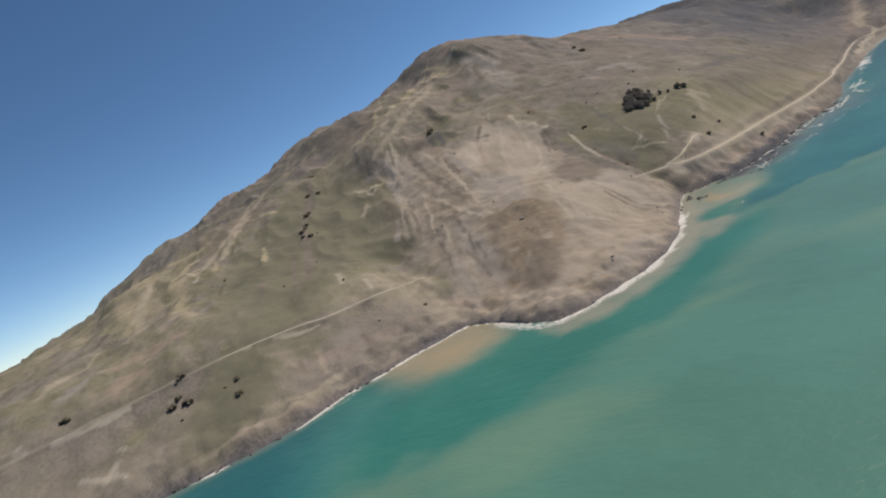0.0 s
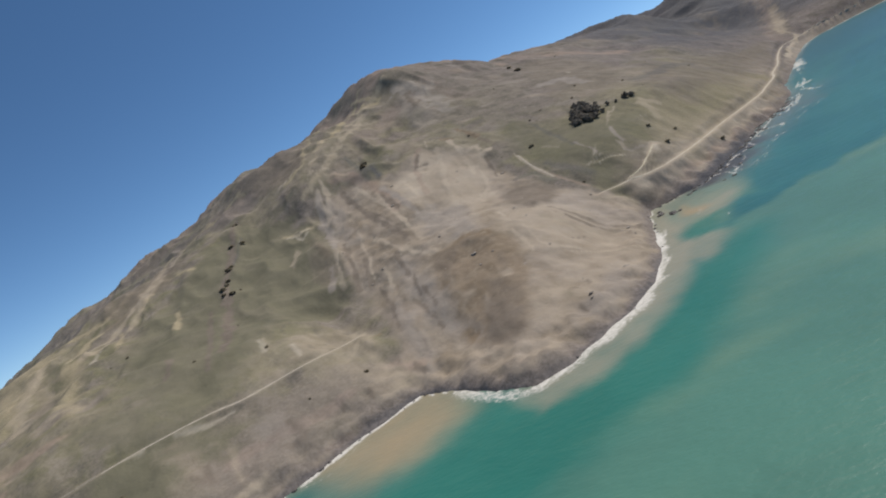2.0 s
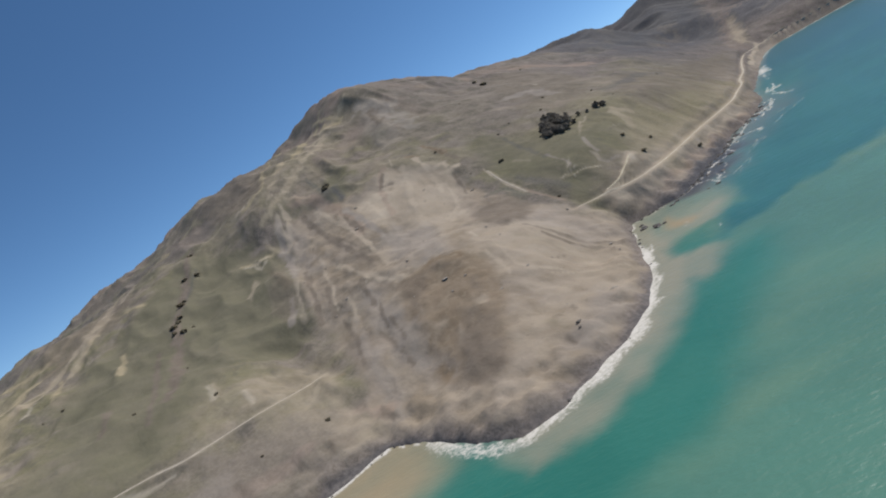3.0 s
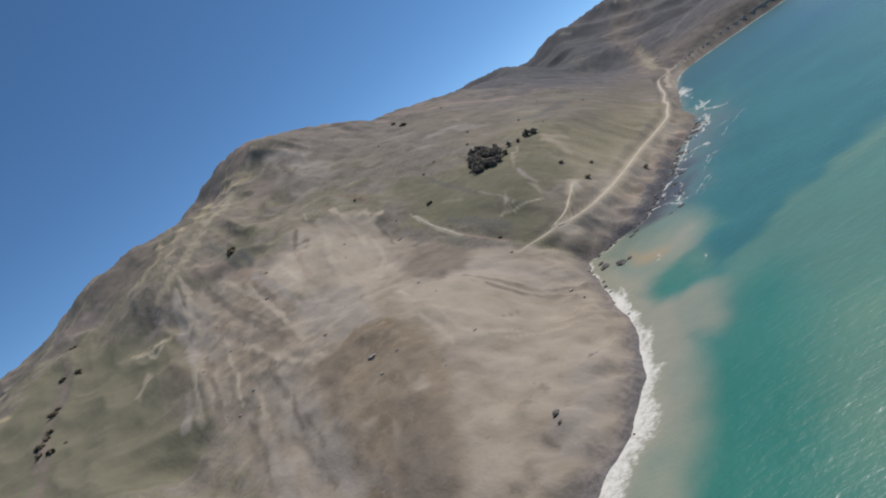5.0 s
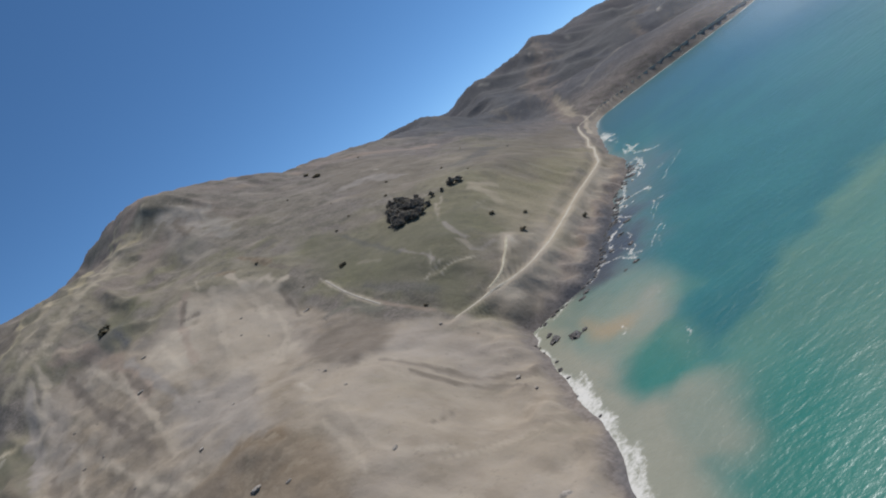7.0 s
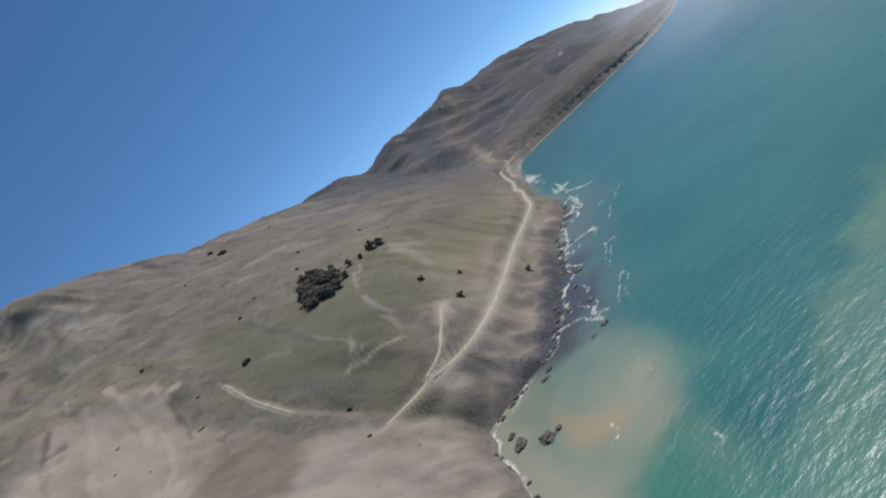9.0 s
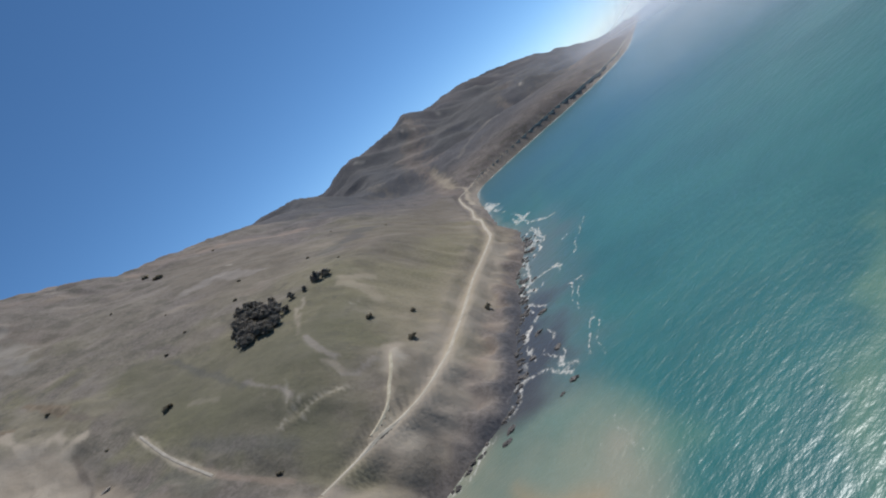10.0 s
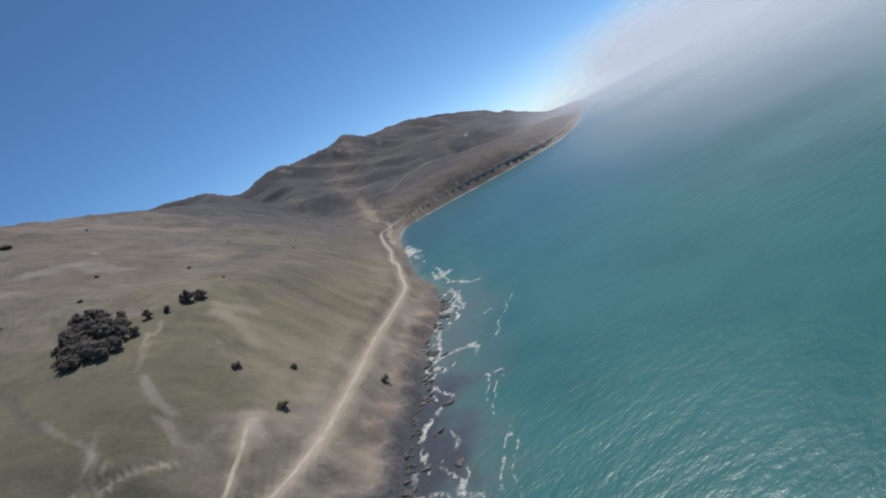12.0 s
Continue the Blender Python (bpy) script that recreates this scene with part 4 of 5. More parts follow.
drift = smooth(10, 60, off + 25 * sw) * smooth(150, -20, sx + 0.4 * sy + 50 * sw) * smooth(-340, -270, sx - 0.6 * sy - 60 + 30 * sw)
band = smooth(0.0, 0.7, fbm(0.6 * sx + 0.8 * sy + 300, 0.25 * (0.8 * sx - 0.6 * sy), 48, 4) + 0.3 * sw)
silt_map = np.clip(plume_a * (0.66 + 0.28 * sw + 0.12 * sf) + plume_b * (0.6 + 0.25 * sw + 0.1 * sf) + smooth(14, 2, off) * 0.35 + smooth(26, 8, off + 6 * sf) * smooth(-110, -60, sx) * smooth(40, 10, sx) * 0.5, 0, 1)
milk_map = np.clip(drift * (0.5 + 0.5 * band) * (1 - wedge), 0, 1) * smooth(6, 40, off)
rust_map = np.clip(plume_b * (0.5 + 0.2 * sw) + cove * inside(sx + 4 * sf, sy + 4 * sf, [(24, 2), (12, -14), (6, -34), (-3, -36), (-8, -27), (4, -10)], 6) * 0.7, 0, 1)
deep_map = np.clip(smooth(260, 800, sx + 0.15 * off) * 0.9 + wedge * 0.35 + smooth(-290, -360, sx + 0.3 * off) * 0.6, 0, 1)
toe = inside(sx, sy, [(-215, 0), (-215, -130), (-60, -110), (-10, -20), (-60, 0)], 14)
surf_width = 1.0 + 3.0 * smooth(-205, -225, sx) + 1.2 * toe + 2.6 * sf + 1.2 * sw
foam_map = smooth(surf_width + 4.5, surf_width - 2, off) * smooth(-6, 0, off) * (0.66 - 0.60 * smooth(30, 60, sx))
foam_map = foam_map * (1 - smooth(-222, -240, sx) * 0.8 * smooth(0.25, -0.35, fbm(sx + 50, sy, 34, 3)))
foam_map = np.maximum(foam_map, smooth(7, 1, off + 2 * sf) * smooth(-5, 0, off) * smooth(50, 80, sx) * smooth(0.05, 0.6, sf + 0.4 * sw) * 0.5)
foam_map = np.maximum(foam_map, toe * smooth(9 + 6 * smooth(-90, -140, sx) + 5 * sw + 5 * sf, 2, off) * smooth(-5, 0, off) * (0.60 + 0.12 * sf))
foam_map = np.maximum(foam_map, smooth(16 + 10 * sw, 3, off) * smooth(-8, 0, off) * smooth(650, 950, sx) * smooth(2400, 1900, sx) * 0.55)
curl_x, curl_y = sx + 1.6 * fbm(sx, sy + 60, 7, 2), sy + 1.6 * fbm(sx + 60, sy, 7, 2)


def surf(strength, width, *line):
    """A streak of broken foam along a line on the water."""
    xs, ys = [p[0] for p in line], [p[1] for p in line]
    reach = width * 2 + 6
    near = (sx > min(xs) - reach) & (sx < max(xs) + reach) & (sy > min(ys) - reach) & (sy < max(ys) + reach)
    d, _ = line_distance(curl_x[near] * 0.5, curl_y[near], [(x * 0.5, y) for x, y in line])
    foam_map[near] = np.maximum(foam_map[near], smooth(width * 0.95 + 1.2, 0, d) * (strength + (0.12 if width < 1.7 else -0.01)))


surf(0.62, 20.2, (671, 236), (619, 208))
surf(0.45, 13.6, (591, 192), (551, 170))
surf(0.60, 12.9, (401, 97), (407, 93))
surf(0.42, 9.3, (468, 129), (442, 116))
surf(0.55, 4.0, (-207, -24), (-209, -40), (-208, -60), (-204, -76), (-196, -85), (-182, -87), (-168, -86))
surf(0.50, 2.6, (-168, -86), (-152, -86), (-140, -89), (-118, -84))
surf(0.62, 2.1, (-206, -21), (-205, -33), (-206, -59), (-201, -74), (-198, -81))
surf(0.62, 1.5, (-195, -82), (-188, -84), (-177, -84))
surf(0.55, 1.4, (-170, -80), (-161, -79), (-152, -81), (-145, -85))
surf(0.50, 1.2, (-140, -84), (-132, -86), (-117, -83))
surf(0.62, 2.2, (-104, -72), (-100, -76))
surf(0.60, 1.5, (-91, -63), (-98, -70), (-103, -74))
surf(0.55, 1.0, (-108, -70), (-116, -72), (-123, -74))
surf(0.50, 1.3, (-76, -59), (-80, -58), (-76, -61))
surf(0.50, 1.1, (-41, -27), (-57, -40), (-63, -46))
surf(0.50, 1.7, (7, 20), (-7, 3), (-25, -13))
surf(0.40, 1.0, (-16, -59), (-23, -63))
surf(0.50, 1.0, (-25, -19), (-39, -30), (-49, -37))
surf(0.55, 1.2, (-54, -39), (-60, -48))
surf(0.50, 1.0, (-70, -59), (-73, -59), (-74, -56))
surf(0.50, 1.0, (-79, -58), (-82, -64), (-87, -64))
surf(0.40, 1.0, (-18, -60), (-22, -63))
surf(0.35, 1.0, (-26, -63), (-37, -67))
surf(0.50, 1.9, (-375, 2), (-363, 3), (-347, -10))
surf(0.55, 1.8, (-323, -6), (-312, -10), (-296, -3))
surf(0.50, 1.8, (-288, -2), (-275, -10), (-249, 5))
surf(0.50, 1.4, (-244, 7), (-229, 2))
surf(0.35, 1.0, (39, -33), (31, -35), (21, -41), (14, -45))
surf(0.35, 1.0, (-3, -31), (-7, -30), (-13, -31))
surf(0.55, 1.3, (36, 27), (32, 30), (28, 31))
surf(0.66, 18.0, (1075, 370), (1126, 334), (1186, 258), (1236, 178), (1296, 103), (1396, 54))
surf(0.60, 10.9, (714, 255), (701, 244))
surf(0.60, 8.4, (615, 199), (608, 193))
surf(0.50, 6.3, (525, 161), (514, 153))
surf(0.60, 3.8, (703, 257), (656, 230))
surf(0.60, 3.3, (591, 197), (553, 175))
surf(0.60, 3.0, (450, 119), (403, 97))
surf(0.60, 2.1, (366, 79), (335, 54), (332, 43))
surf(0.60, 2.7, (339, 71), (302, 54), (273, 42))
surf(0.60, 2.2, (292, 56), (274, 46))
surf(0.60, 2.3, (210, 47), (196, 38), (200, 34))
surf(0.60, 2.0, (186, 40), (185, 34), (179, 27))
surf(0.60, 2.2, (203, 22), (196, 13), (189, 14))
surf(0.46, 1.2, (159, 0), (159, -5))
surf(0.46, 0.8, (159, -7), (145, -7), (123, -9))
surf(0.46, 0.8, (111, -18), (96, -23), (85, -23), (74, -27))
surf(0.46, 0.9, (94, -7), (87, -6), (81, -9))
surf(0.46, 1.0, (113, 19), (96, 10))
surf(0.46, 0.9, (262, 7), (229, 8), (204, 5))
surf(0.46, 0.8, (121, 8), (107, 1))
surf(0.46, 1.0, (245, 26), (250, 18))
surf(0.46, 1.0, (162, 28), (148, 15))
surf(0.58, 3.9, (655, 230), (604, 203))
surf(0.58, 2.6, (425, 106), (362, 79))
surf(0.58, 2.5, (305, 56), (273, 53))
surf(0.58, 2.1, (256, 57), (204, 38), (194, 44))
surf(0.58, 1.7, (201, 25), (203, 18))
surf(0.46, 0.8, (160, 2), (134, -5))
surf(0.46, 0.8, (106, -17), (76, -19))
surf(0.46, 1.2, (97, 4), (81, -8), (77, -15))
surf(0.46, 1.4, (89, 15), (72, 9), (66, 13))
surf(0.46, 1.1, (50, 21), (40, 24), (34, 29))
surf(0.46, 0.8, (34, 32), (25, 31), (13, 24))
surf(0.46, 0.8, (-8, -31), (1, -29))
surf(0.58, 1.9, (46, 23), (74, 23), (84, 15))
surf(0.46, 1.3, (85, 15), (82, -1), (71, -13))
surf(0.58, 2.1, (200, 44), (201, 24))
surf(0.58, 2.8, (272, 56), (326, 58))
surf(0.58, 2.5, (437, 121), (396, 100))
shore_rng = random.Random(5)
for k in range(40):
    x = shore_rng.uniform(52, 330)
    y = float(coast_y(np.array([x]))[0]) - abs(shore_rng.gauss(0, 7)) - 0.5
    surf(shore_rng.uniform(0.3, 0.52), shore_rng.uniform(0.6, 1.5), (x, y), (x + shore_rng.uniform(-6, 6), y + shore_rng.uniform(-3, 3)))
for k in range(48):
    x = shore_rng.uniform(120, 345)
    y = float(coast_y(np.array([x]))[0]) - abs(shore_rng.gauss(0, 6)) - 1.0
    surf(shore_rng.uniform(0.5, 0.66), shore_rng.uniform(1.2, 2.8), (x, y), (x + shore_rng.uniform(-5, 5), y + shore_rng.uniform(-2, 2)))
for x, y, r in ((671, 238, 7), (560, 190, 6), (411, 105, 5)):
    surf(0.6, r, (x - r, y), (x + r, y + r * 0.5))
reef_map = smooth(60, 12, off + 7 * sf + 8 * sw) * smooth(45, 75, sx) * smooth(420, 280, sx)
jade_map = inside(sx + 9 * sw + 4 * sf, sy + 9 * sw + 4 * sf, [(-300, -60), (-335, -110), (-300, -140), (-250, -148), (-200, -140), (-150, -142), (-100, -125), (-60, -115), (-45, -98), (-85, -90), (-150, -92), (-205, -85), (-215, -66), (-260, -70)], 14)
jade_map = np.maximum(jade_map, 0.8 * inside(sx + curl, sy + curl, [(-5, -48), (-27, -38), (-45, -44), (-52, -65), (-40, -69), (-23, -58)], 7))
wet_map = smooth(32, 11, off + 9 * sf) * smooth(45, 65, sx) * smooth(200, 150, sx)
tint(sea, "water", silt_map, foam_map, deep_map, rust_map)
tint(sea, "haze", milk_map * (1 - 0.9 * jade_map), reef_map, wet_map, jade_map)


# ---- roads ----
def ribbon(name, line, half, mat, label, lift=0.22):
    pts = np.array(line, float)
    steps = np.hypot(*np.diff(pts, axis=0).T)
    s = np.concatenate([[0], np.cumsum(steps)])
    d = np.arange(0, s[-1], 3.0)
    px, py = hermite(s, pts[:, 0], d), hermite(s, pts[:, 1], d)
    for _ in range(3):
        px[1:-1], py[1:-1] = (px[:-2] + 2 * px[1:-1] + px[2:]) / 4, (py[:-2] + 2 * py[1:-1] + py[2:]) / 4
    tx, ty = np.gradient(px), np.gradient(py)
    n = np.hypot(tx, ty)
    tx, ty = tx / n, ty / n
    mid = height(px, py)
    for _ in range(4):
        mid[1:-1] = (mid[:-2] + 2 * mid[1:-1] + mid[2:]) / 4
    wob = 1 + 0.12 * fbm(d, d * 0, 15, 2)
    verts, faces = [], []
    foot = -0.7 if lift < 0.5 else -5.0
    across = [(-1.9, foot), (-1.0, lift), (0.0, lift + 0.05), (1.0, lift), (1.9, foot)]
    for k in range(len(d)):
        for a, up in across:
            verts.append((px[k] - ty[k] * half * wob[k] * a, py[k] + tx[k] * half * wob[k] * a, mid[k] + up))
    w = len(across)
    for k in range(len(d) - 1):
        for a in range(w - 1):
            faces.append((k * w + a, (k + 1) * w + a, (k + 1) * w + a + 1, k * w + a + 1))
    ob = mesh_object(name, verts, faces, mat)
    return tagged(ob, label, "road", kind="structure")


ribbon("road_1", ROAD_EAST[:18], 1.15, ASPHALT, "pale two-lane coast highway cut off by the landslide")
ribbon("road_6", ROAD_EAST[17:], 2.2, ASPHALT, "pale coast highway along the foot of the far mountain", 0.9)
ribbon("road_2", ROAD_WEST[6:], 1.15, DUSTY, "dusty coast highway running into the landslide")
ribbon("road_3", SPUR, 0.6, DUSTY, "pale dirt access track above the highway")
ribbon("road_4", TRACK, 0.8, DIRT, "short dirt track to a pull-out in the meadow")
ribbon("road_5", ROAD_WEST[:7], 0.8, FADED, "faded coast highway half hidden by scrub")


# ---- trees and bushes ----
def clumps(bm, rng, count, place, size, heart, sides=5):
    """Many small ragged leaf clumps, each a crumpled little fan of leaves that faces away from the heart of the plant."""
    for _ in range(count):
        c = Vector(place(rng))
        r = size * rng.uniform(0.6, 1.3)
        out = (c - Vector(heart)).normalized()
        axis = (out + Vector((rng.gauss(0, 0.35), rng.gauss(0, 0.35), rng.gauss(0.5, 0.3)))).normalized()
        u = axis.orthogonal().normalized()
        w = axis.cross(u)
        top = bm.verts.new(c + axis * r * 0.28)
        ring = []
        for k in range(sides):
            a = 2 * math.pi * k / sides + rng.uniform(-0.3, 0.3)
            ring.append(bm.verts.new(c + (u * math.cos(a) + w * math.sin(a)) * r * rng.uniform(0.65, 1.25) - axis * r * rng.uniform(0.0, 0.25)))
        low = bm.verts.new(c - axis * r * 0.35)
        for k in range(sides):
            bm.faces.new((top, ring[k], ring[(k + 1) % sides]))
        bm.faces.new((low, ring[2], ring[0]))


def limb(bm, a, b, ra, rb, sides=6):
    a, b = Vector(a), Vector(b)
    axis = (b - a).normalized()
    u = axis.orthogonal().normalized()
    w = axis.cross(u)
    rings = []
    for p, r in ((a, ra), ((a + b) / 2 + u * ra * 0.4, (ra + rb) / 2), (b, rb)):
        rings.append([bm.verts.new(p + (u * math.cos(2 * math.pi * k / sides) + w * math.sin(2 * math.pi * k / sides)) * r) for k in range(sides)])
    for p, q in zip(rings, rings[1:]):
        for k in range(sides):
            bm.faces.new((p[k], p[(k + 1) % sides], q[(k + 1) % sides], q[k]))
    bm.faces.new(rings[-1])


def evergreen(seed, tall, wide):
    rng = random.Random(seed)
    base = new("evergreen_tree")
    bm = bmesh.new()
    limb(bm, (0, 0, -0.8), (rng.uniform(-0.3, 0.3), rng.uniform(-0.3, 0.3), tall * 0.8), tall * 0.035, tall * 0.012)
    ends = []
    for k in range(9):
        a, h = k * 2.4 + rng.uniform(-0.4, 0.4), tall * rng.uniform(0.25, 0.75)
        reach = wide * rng.uniform(0.5, 0.9)
        e = (math.cos(a) * reach, math.sin(a) * reach, h + tall * 0.12)
        limb(bm, (0, 0, h), e, tall * 0.014, tall * 0.005, 5)
        ends.append(e)
    part("trunk", bm, BARK, base)
    bm = bmesh.new()

    def place(r):
        if r.random() < 0.6:
            e = r.choice(ends)
            return [e[i] + r.gauss(0, wide * 0.24) for i in range(2)] + [e[2] + r.gauss(0, tall * 0.07)]
        h = r.uniform(0.2, 1.0)
        q = wide * (1.05 - 0.75 * h) * math.sqrt(r.random())
        a = r.uniform(0, 6.28)
        return math.cos(a) * q, math.sin(a) * q, tall * h
    clumps(bm, rng, 620, place, wide * 0.19, (0, 0, tall * 0.35))
    part("crown", bm, LEAVES, base, flat=True)
    return base


def bush(seed, size, mat):
    rng = random.Random(seed)
    bm = bmesh.new()
    for k in range(4):
        a = k * 1.7
        limb(bm, (0, 0, -0.4), (math.cos(a) * size * 0.4, math.sin(a) * size * 0.4, size * 0.5), size * 0.05, size * 0.02, 4)
    lobes = [(rng.uniform(-0.5, 0.5) * size, rng.uniform(-0.5, 0.5) * size, rng.uniform(0.2, 0.5) * size) for _ in range(5)]

    def place(r):
        c = r.choice(lobes)
        return [c[i] + r.gauss(0, size * 0.2) for i in range(2)] + [max(0.05, c[2] + r.gauss(0, size * 0.15))]
    clumps(bm, rng, 80, place, size * 0.27, (0, 0, 0))
    return part("bush", bm, mat)


def on_ground(x, y, sink=0.25):
    return float(height(np.array([x]), np.array([y]))[0]) - sink


def plant(ob, x, y, turn, size, sink=0.25):
    ob.matrix_basis = Matrix.Translation((x, y, on_ground(x, y, sink))) @ pose(0, 0, 0, 0, 0, turn) @ Matrix.Scale(size, 4)


def put(first, used, x, y, turn, size, sink=0.25):
    """The first of a kind where it is still unused, and copies of it after that."""
    ob = first if first not in used else copy_thing(first, Matrix())
    used.add(first)
    ob.scale = (1, 1, 1)
    plant(ob, x, y, turn, size, sink)
    return ob


rng = random.Random(11)
used = set()
TREES = [tagged(evergreen(s, h, w), "dark evergreen tree in the grove on the meadow", "tree", "trees of the grove") for s, h, w in ((1, 6.6, 2.8), (2, 5.6, 3.1), (3, 7.4, 2.9))]
count, tries = 0, 0
while count < 88 and tries < 3000:
    tries += 1
    x, y = rng.uniform(111, 171), rng.uniform(135, 192)
    if inside(np.array([x]), np.array([y]), GROVE, 2.0)[0] > 0.5:
        put(TREES[count % 3], used, x, y, rng.uniform(0, 360), rng.uniform(0.6, 1.0))
        count += 1
for x, y, s in ((156, 143, 0.75), (139, 137, 0.7), (181, 132, 0.9), (176, 135, 0.95), (176, 139, 0.6), (162, 137, 0.55), (120, 136, 0.6), (119, 140, 0.6)):
    tagged(put(TREES[int(x) % 3], used, x, y, x * 37 % 360, s), "lone dark evergreen tree at the edge of the meadow")
TALL = [tagged(bush(20 + k, 2.6, SCRUB), "dark rounded bush on the grassy slope", "bush", "dark bushes") for k in range(3)]
DRY = [tagged(bush(30 + k, 2.0, SCRUB), "dusty grey-green scrub bush on the hillside", "bush", "scrub bushes") for k in range(3)]
for k, (x, y, s) in enumerate(((128, 86, 1.1), (111, 61, 1.1), (146, 75, 0.9), (164, 50, 1.4), (322, 443, 1.8), (77, 185, 1.3),
                               (317, 422, 2.2), (-400, 64, 1.5), (-392, 62, 1.8), (-396, 70, 1.3), (-392, 90, 1.7), (-358, 60, 1.2), (-360, 38, 1.3), (-232, 339, 1.8), (-226, 350, 1.5),
                               (-212, 383, 1.9), (-206, 392, 1.5), (-185, 452, 1.8), (-13, 373, 2.4), (-18, 368, 1.8), (-466, 108, 1.6), (-173, 444, 1.7), (-154, 525, 2.0),
                               (-230, 316, 1.6), (-236, 325, 1.4), (-222, 360, 1.5))):
    put(TALL[k % 3], used, x, y, k * 47, s)
for k in range(44):
    x, y = rng.uniform(-430, 420), rng.uniform(30, 330)
    y += float(coast_y(np.array([x]))[0])
    if inside(np.array([x]), np.array([y]), SLIDE, 4)[0] < 0.2 and inside(np.array([x]), np.array([y]), MEADOW, 8)[0] < 0.3 and min(line_distance(np.array([x]), np.array([y]), l)[0][0] for l in (ROAD_EAST, ROAD_WEST, SPUR, TRACK, LOOP)) > 6:
        put(DRY[k % 3], used, x, y, rng.uniform(0, 360), rng.uniform(0.5, 1.1))


# ---- rocks ----
def rock(seed, mat, name="sea_rock"):
    rng = random.Random(seed)
    bm = bmesh.new()
    bmesh.ops.create_icosphere(bm, subdivisions=3, radius=1)
    shift = Vector((rng.uniform(0, 50), rng.uniform(0, 50), 0))
    for v in bm.verts:
        n = noise.fractal(v.co * 1.3 + shift, 1.0, 2.0, 4)
        c = noise.cell(v.co * 2.2 + shift)
        v.co *= 1 + 0.38 * n + 0.14 * c
        v.co.z *= 0.75
    return part(name, bm, mat, flat=True)


ROCKS = [tagged(rock(50 + k, ROCK), "jagged wet dark rock standing in the surf", "rock", "rocks in the surf") for k in range(4)]
for k, (x, y, a, b, c, turn) in enumerate(((12, 12, 4.0, 2.3, 1.6, 35), (8, -2, 3.8, 2.6, 1.8, 50), (19, 19, 2.2, 1.6, 1.1, 20), (11, -6, 1.6, 1.3, 0.9, 0))):
    ob = ROCKS[k]
    used.add(ob)
    ob.matrix_basis = Matrix.Translation((x, y, 0.1)) @ pose(0, 0, 0, 0, 0, turn) @ Matrix.Diagonal((a, b, c, 1))
for k in range(150):
    x = rng.uniform(34, 330)
    out = rng.uniform(0.3, 5) if rng.random() < 0.84 else rng.uniform(4, 13)
    y = float(coast_y(np.array([x]))[0]) - out
    s = rng.uniform(0.4, 1.5) * (1.0 if out < 5 else 0.8)
    ob = copy_thing(ROCKS[k % 4], Matrix())
    ob.scale = (1, 1, 1)
    ob.matrix_basis = Matrix.Translation((x, y, max(0.0, on_ground(x, y, 0)) + 0.1 * s)) @ pose(0, 0, 0, 0, 0, rng.uniform(0, 360)) @ Matrix.Diagonal((s * 1.3, s, s * 0.7, 1))
for k, (x, y, s) in enumerate(((291, 61, 3.2), (269, 53, 3.0), (144, 16, 2.0), (122, 14, 1.7), (97, -2, 1.5), (66, -15, 1.5), (47, 11, 1.6), (54, 11, 1.7), (210, 44, 2.4), (193, 45, 2.4), (60, -11, 0.9), (88, 13, 1.6), (100, 12, 1.4))):
    ob = copy_thing(ROCKS[k % 4], Matrix())
    ob.scale = (1, 1, 1)
    ob.matrix_basis = Matrix.Translation((x, y, 0.1)) @ pose(0, 0, 0, 0, 0, k * 50) @ Matrix.Diagonal((s * 1.4, s, s * 0.55, 1))
for k in range(40):
    x = rng.uniform(-420, -212) if k < 30 else rng.uniform(-200, 20)
    y = float(coast_y(np.array([x]))[0]) - rng.uniform(-1, 2.5)
    s = rng.uniform(0.4, 1.1)
    ob = copy_thing(ROCKS[k % 4], Matrix())
    ob.scale = (1, 1, 1)
    ob.matrix_basis = Matrix.Translation((x, y, max(0.0, on_ground(x, y, 0)) + 0.1 * s)) @ pose(0, 0, 0, 0, 0, rng.uniform(0, 360)) @ Matrix.Diagonal((s * 1.3, s, s * 0.7, 1))


BOULDERS = [tagged(rock(70 + k, BOULDER, "boulder"), "pale boulder lying on the landslide debris", "boulder", "boulders of the slide") for k in range(3)]
for k in range(50):
    x, y = rng.uniform(-200, 30), rng.uniform(-75, 300)
    if inside(np.array([x]), np.array([y]), SLIDE, 3)[0] < 0.9:
        continue
    s = rng.uniform(0.4, 1.3) if k % 7 else rng.uniform(1.3, 2.2)
    ob = BOULDERS[k % 3] if BOULDERS[k % 3] not in used else copy_thing(BOULDERS[k % 3], Matrix())
    used.add(BOULDERS[k % 3])
    ob.scale = (1, 1, 1)
    ob.matrix_basis = Matrix.Translation((x, y, on_ground(x, y, 0) - 0.05 * s)) @ pose(0, 0, 0, 0, 0, rng.uniform(0, 360)) @ Matrix.Diagonal((s * 1.3, s, s * 0.6, 1))
for x, y, s in ((-133, -60, 0.9), (-136, -63, 0.6), (-131, -57, 0.6)):
    ob = copy_thing(ROCKS[0], Matrix())
    tagged(ob, "dark angular rock lying on the slide debris", "rock", "dark rocks of the slide")
    ob.scale = (1, 1, 1)
    ob.matrix_basis = Matrix.Translation((x, y, on_ground(x, y, 0) + 0.15 * s)) @ Matrix.Diagonal((s * 1.5, s, s * 0.8, 1))


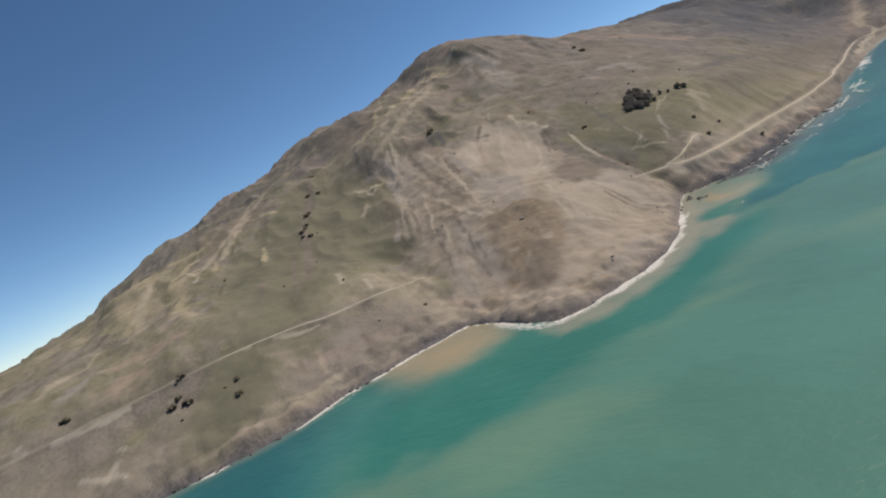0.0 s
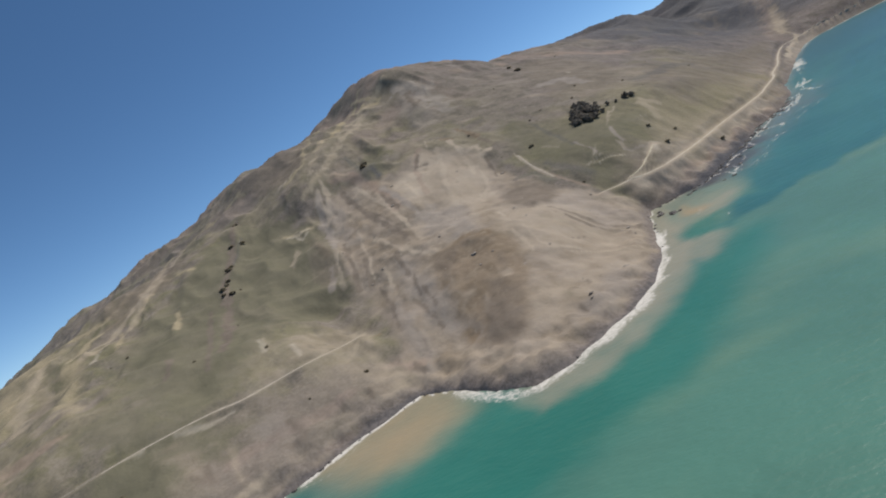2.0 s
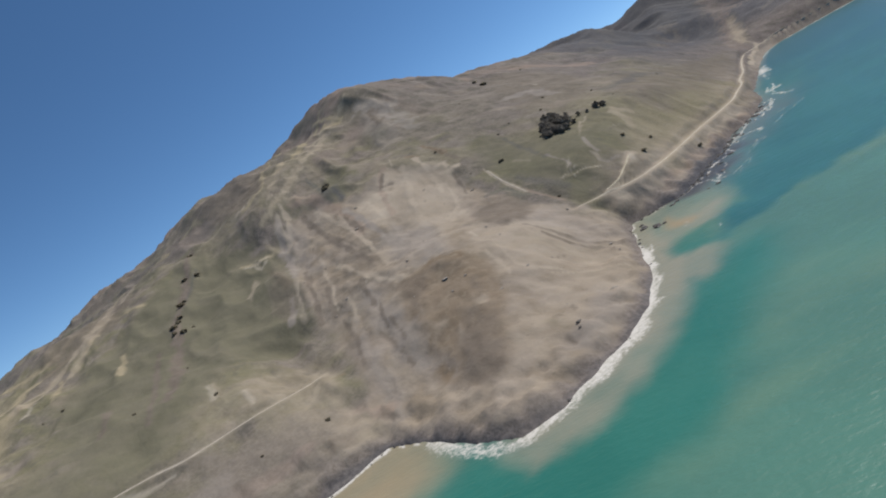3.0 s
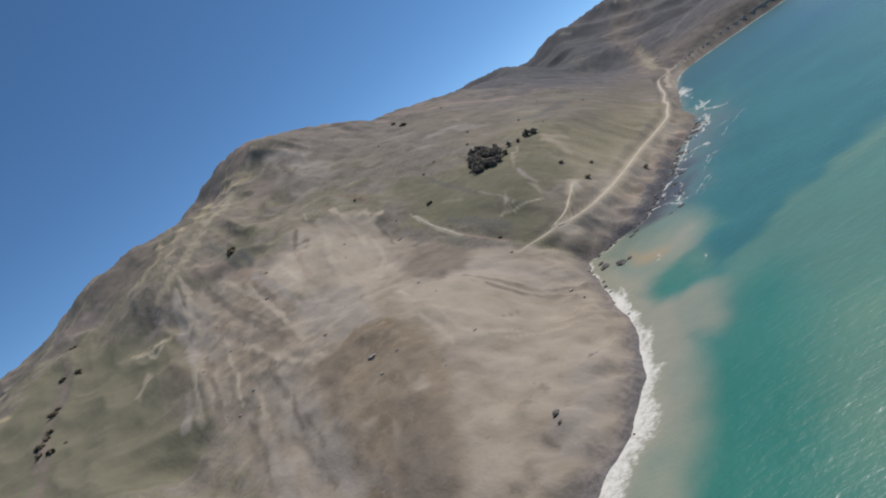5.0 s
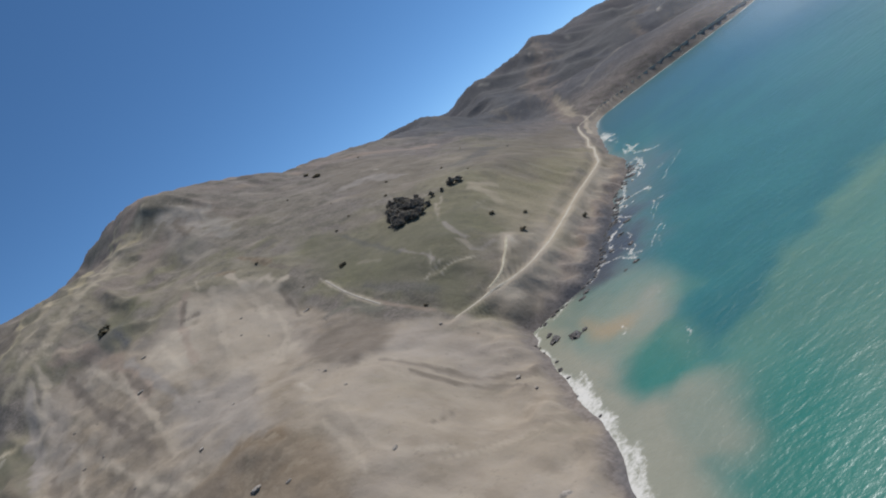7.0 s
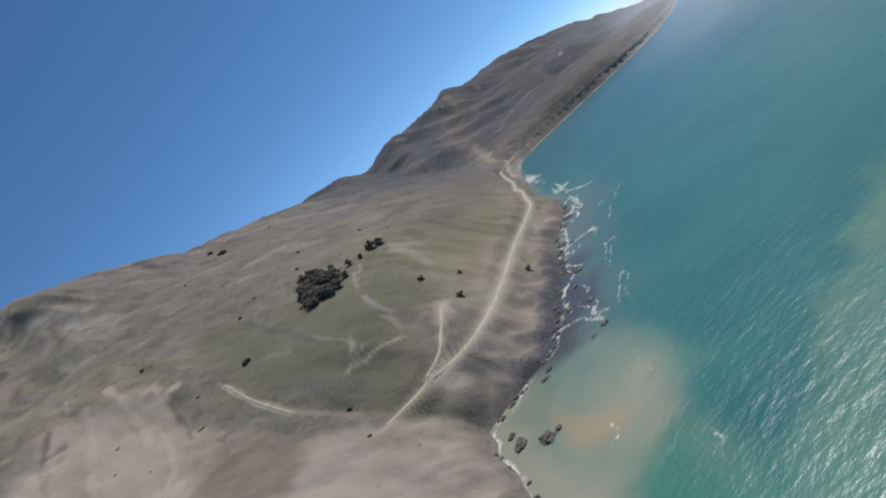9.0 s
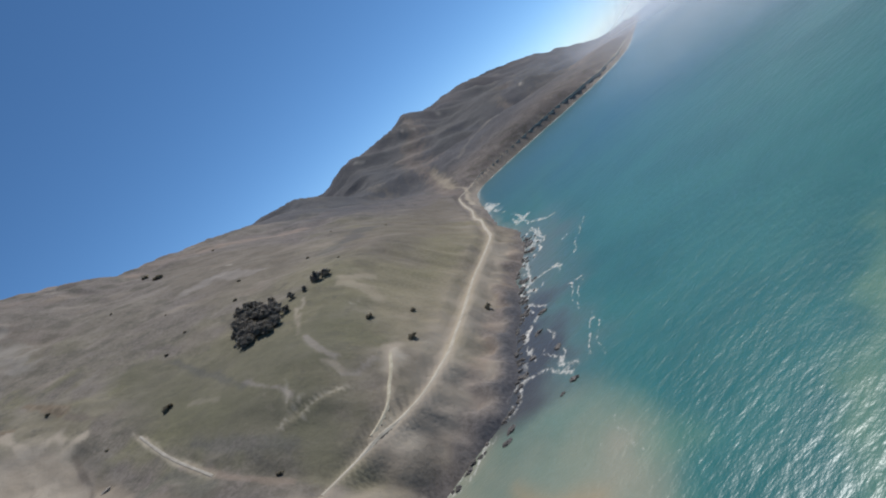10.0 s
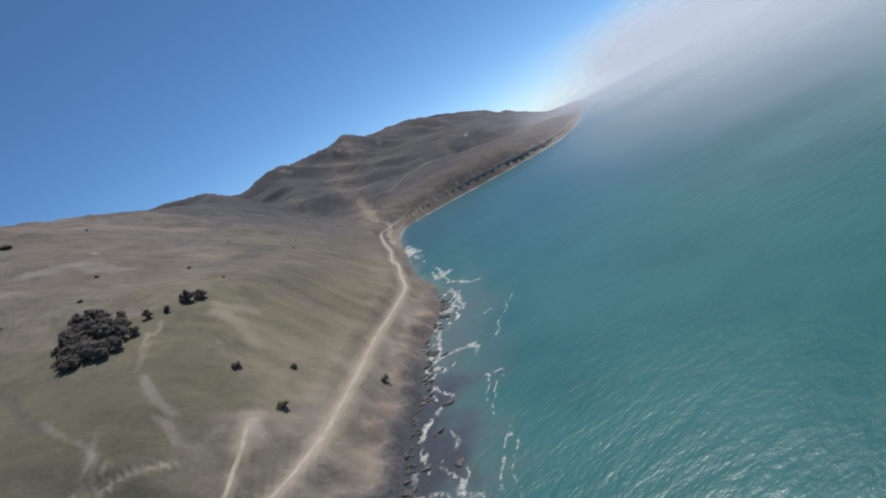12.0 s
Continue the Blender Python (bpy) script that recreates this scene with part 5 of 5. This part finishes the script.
# ---- the fog bank over the far water ----
def fog_material():
    m, t, shader = material("fog")
    t.nodes.remove(shader)
    veil = node(t, "ShaderNodeAttribute", attribute="veil")
    n = noise_node(t, 420, 5, 0.55, (1, 1, 0.45))
    thick = times(t, veil.outputs["Fac"], ramp(t, n, 0.2, 0.75, 0.55, 1.0))
    clear, last = t.nodes.new("ShaderNodeBsdfTransparent"), t.nodes.new("ShaderNodeMixShader")
    white, glow, both = t.nodes.new("ShaderNodeBsdfDiffuse"), t.nodes.new("ShaderNodeBsdfTranslucent"), t.nodes.new("ShaderNodeMixShader")
    white.inputs[0].default_value = glow.inputs[0].default_value = (0.55, 0.57, 0.63, 1)
    both.inputs[0].default_value = 0.8
    t.links.new(white.outputs[0], both.inputs[1])
    t.links.new(glow.outputs[0], both.inputs[2])
    t.links.new(thick, last.inputs[0])
    t.links.new(clear.outputs[0], last.inputs[1])
    t.links.new(both.outputs[0], last.inputs[2])
    t.links.new(last.outputs[0], t.nodes["Material Output"].inputs[0])
    return m


FOG = fog_material()
fog_bank = tagged(new("fog_bank"), "soft white bank of sea fog far over the water", "fog", kind="stuff")
FRONT_X, FRONT_Y = [100, 243, 371, 600, 1260, 2000, 4200], [-200, -172, -135, -100, -20, 50, 200]
for far, thick in ((250, 0.3), (400, 0.42), (600, 0.46), (860, 0.5), (1300, 0.65), (2100, 1.0), (3600, 1.6)):
    top = 135 + far * 0.1
    front = float(np.interp(far, FRONT_X, FRONT_Y))
    gap, h = 260 * np.linspace(-1, 7.5, 110), np.linspace(0, 1, 46) ** 1.4
    gap = gap * (0.5 + far / 700)
    gg, gh = np.meshgrid(gap, h, indexing="ij")
    ob = sheet("layer", far - 0.6 * gh * top, front - gg, gh * top + 0.6, FOG)
    ob.parent = fog_bank
    wander = fbm(gg + far, gh * top * 2, 140 + far * 0.1, 4)
    side = smooth(-0.6, 0.8, gg / (90 + 0.17 * far) + 0.5 * wander)
    soft = smooth(0.82, 0.2, gh + 0.15 * wander) * smooth(0.8, 48.0, gh * top + 12 * wander * smooth(0, 30, gh * top))
    v = ob.data.attributes.new("veil", "FLOAT", "POINT")
    v.data.foreach_set("value", (side * soft * thick).ravel().astype(np.float32))
    ob.visible_shadow = False
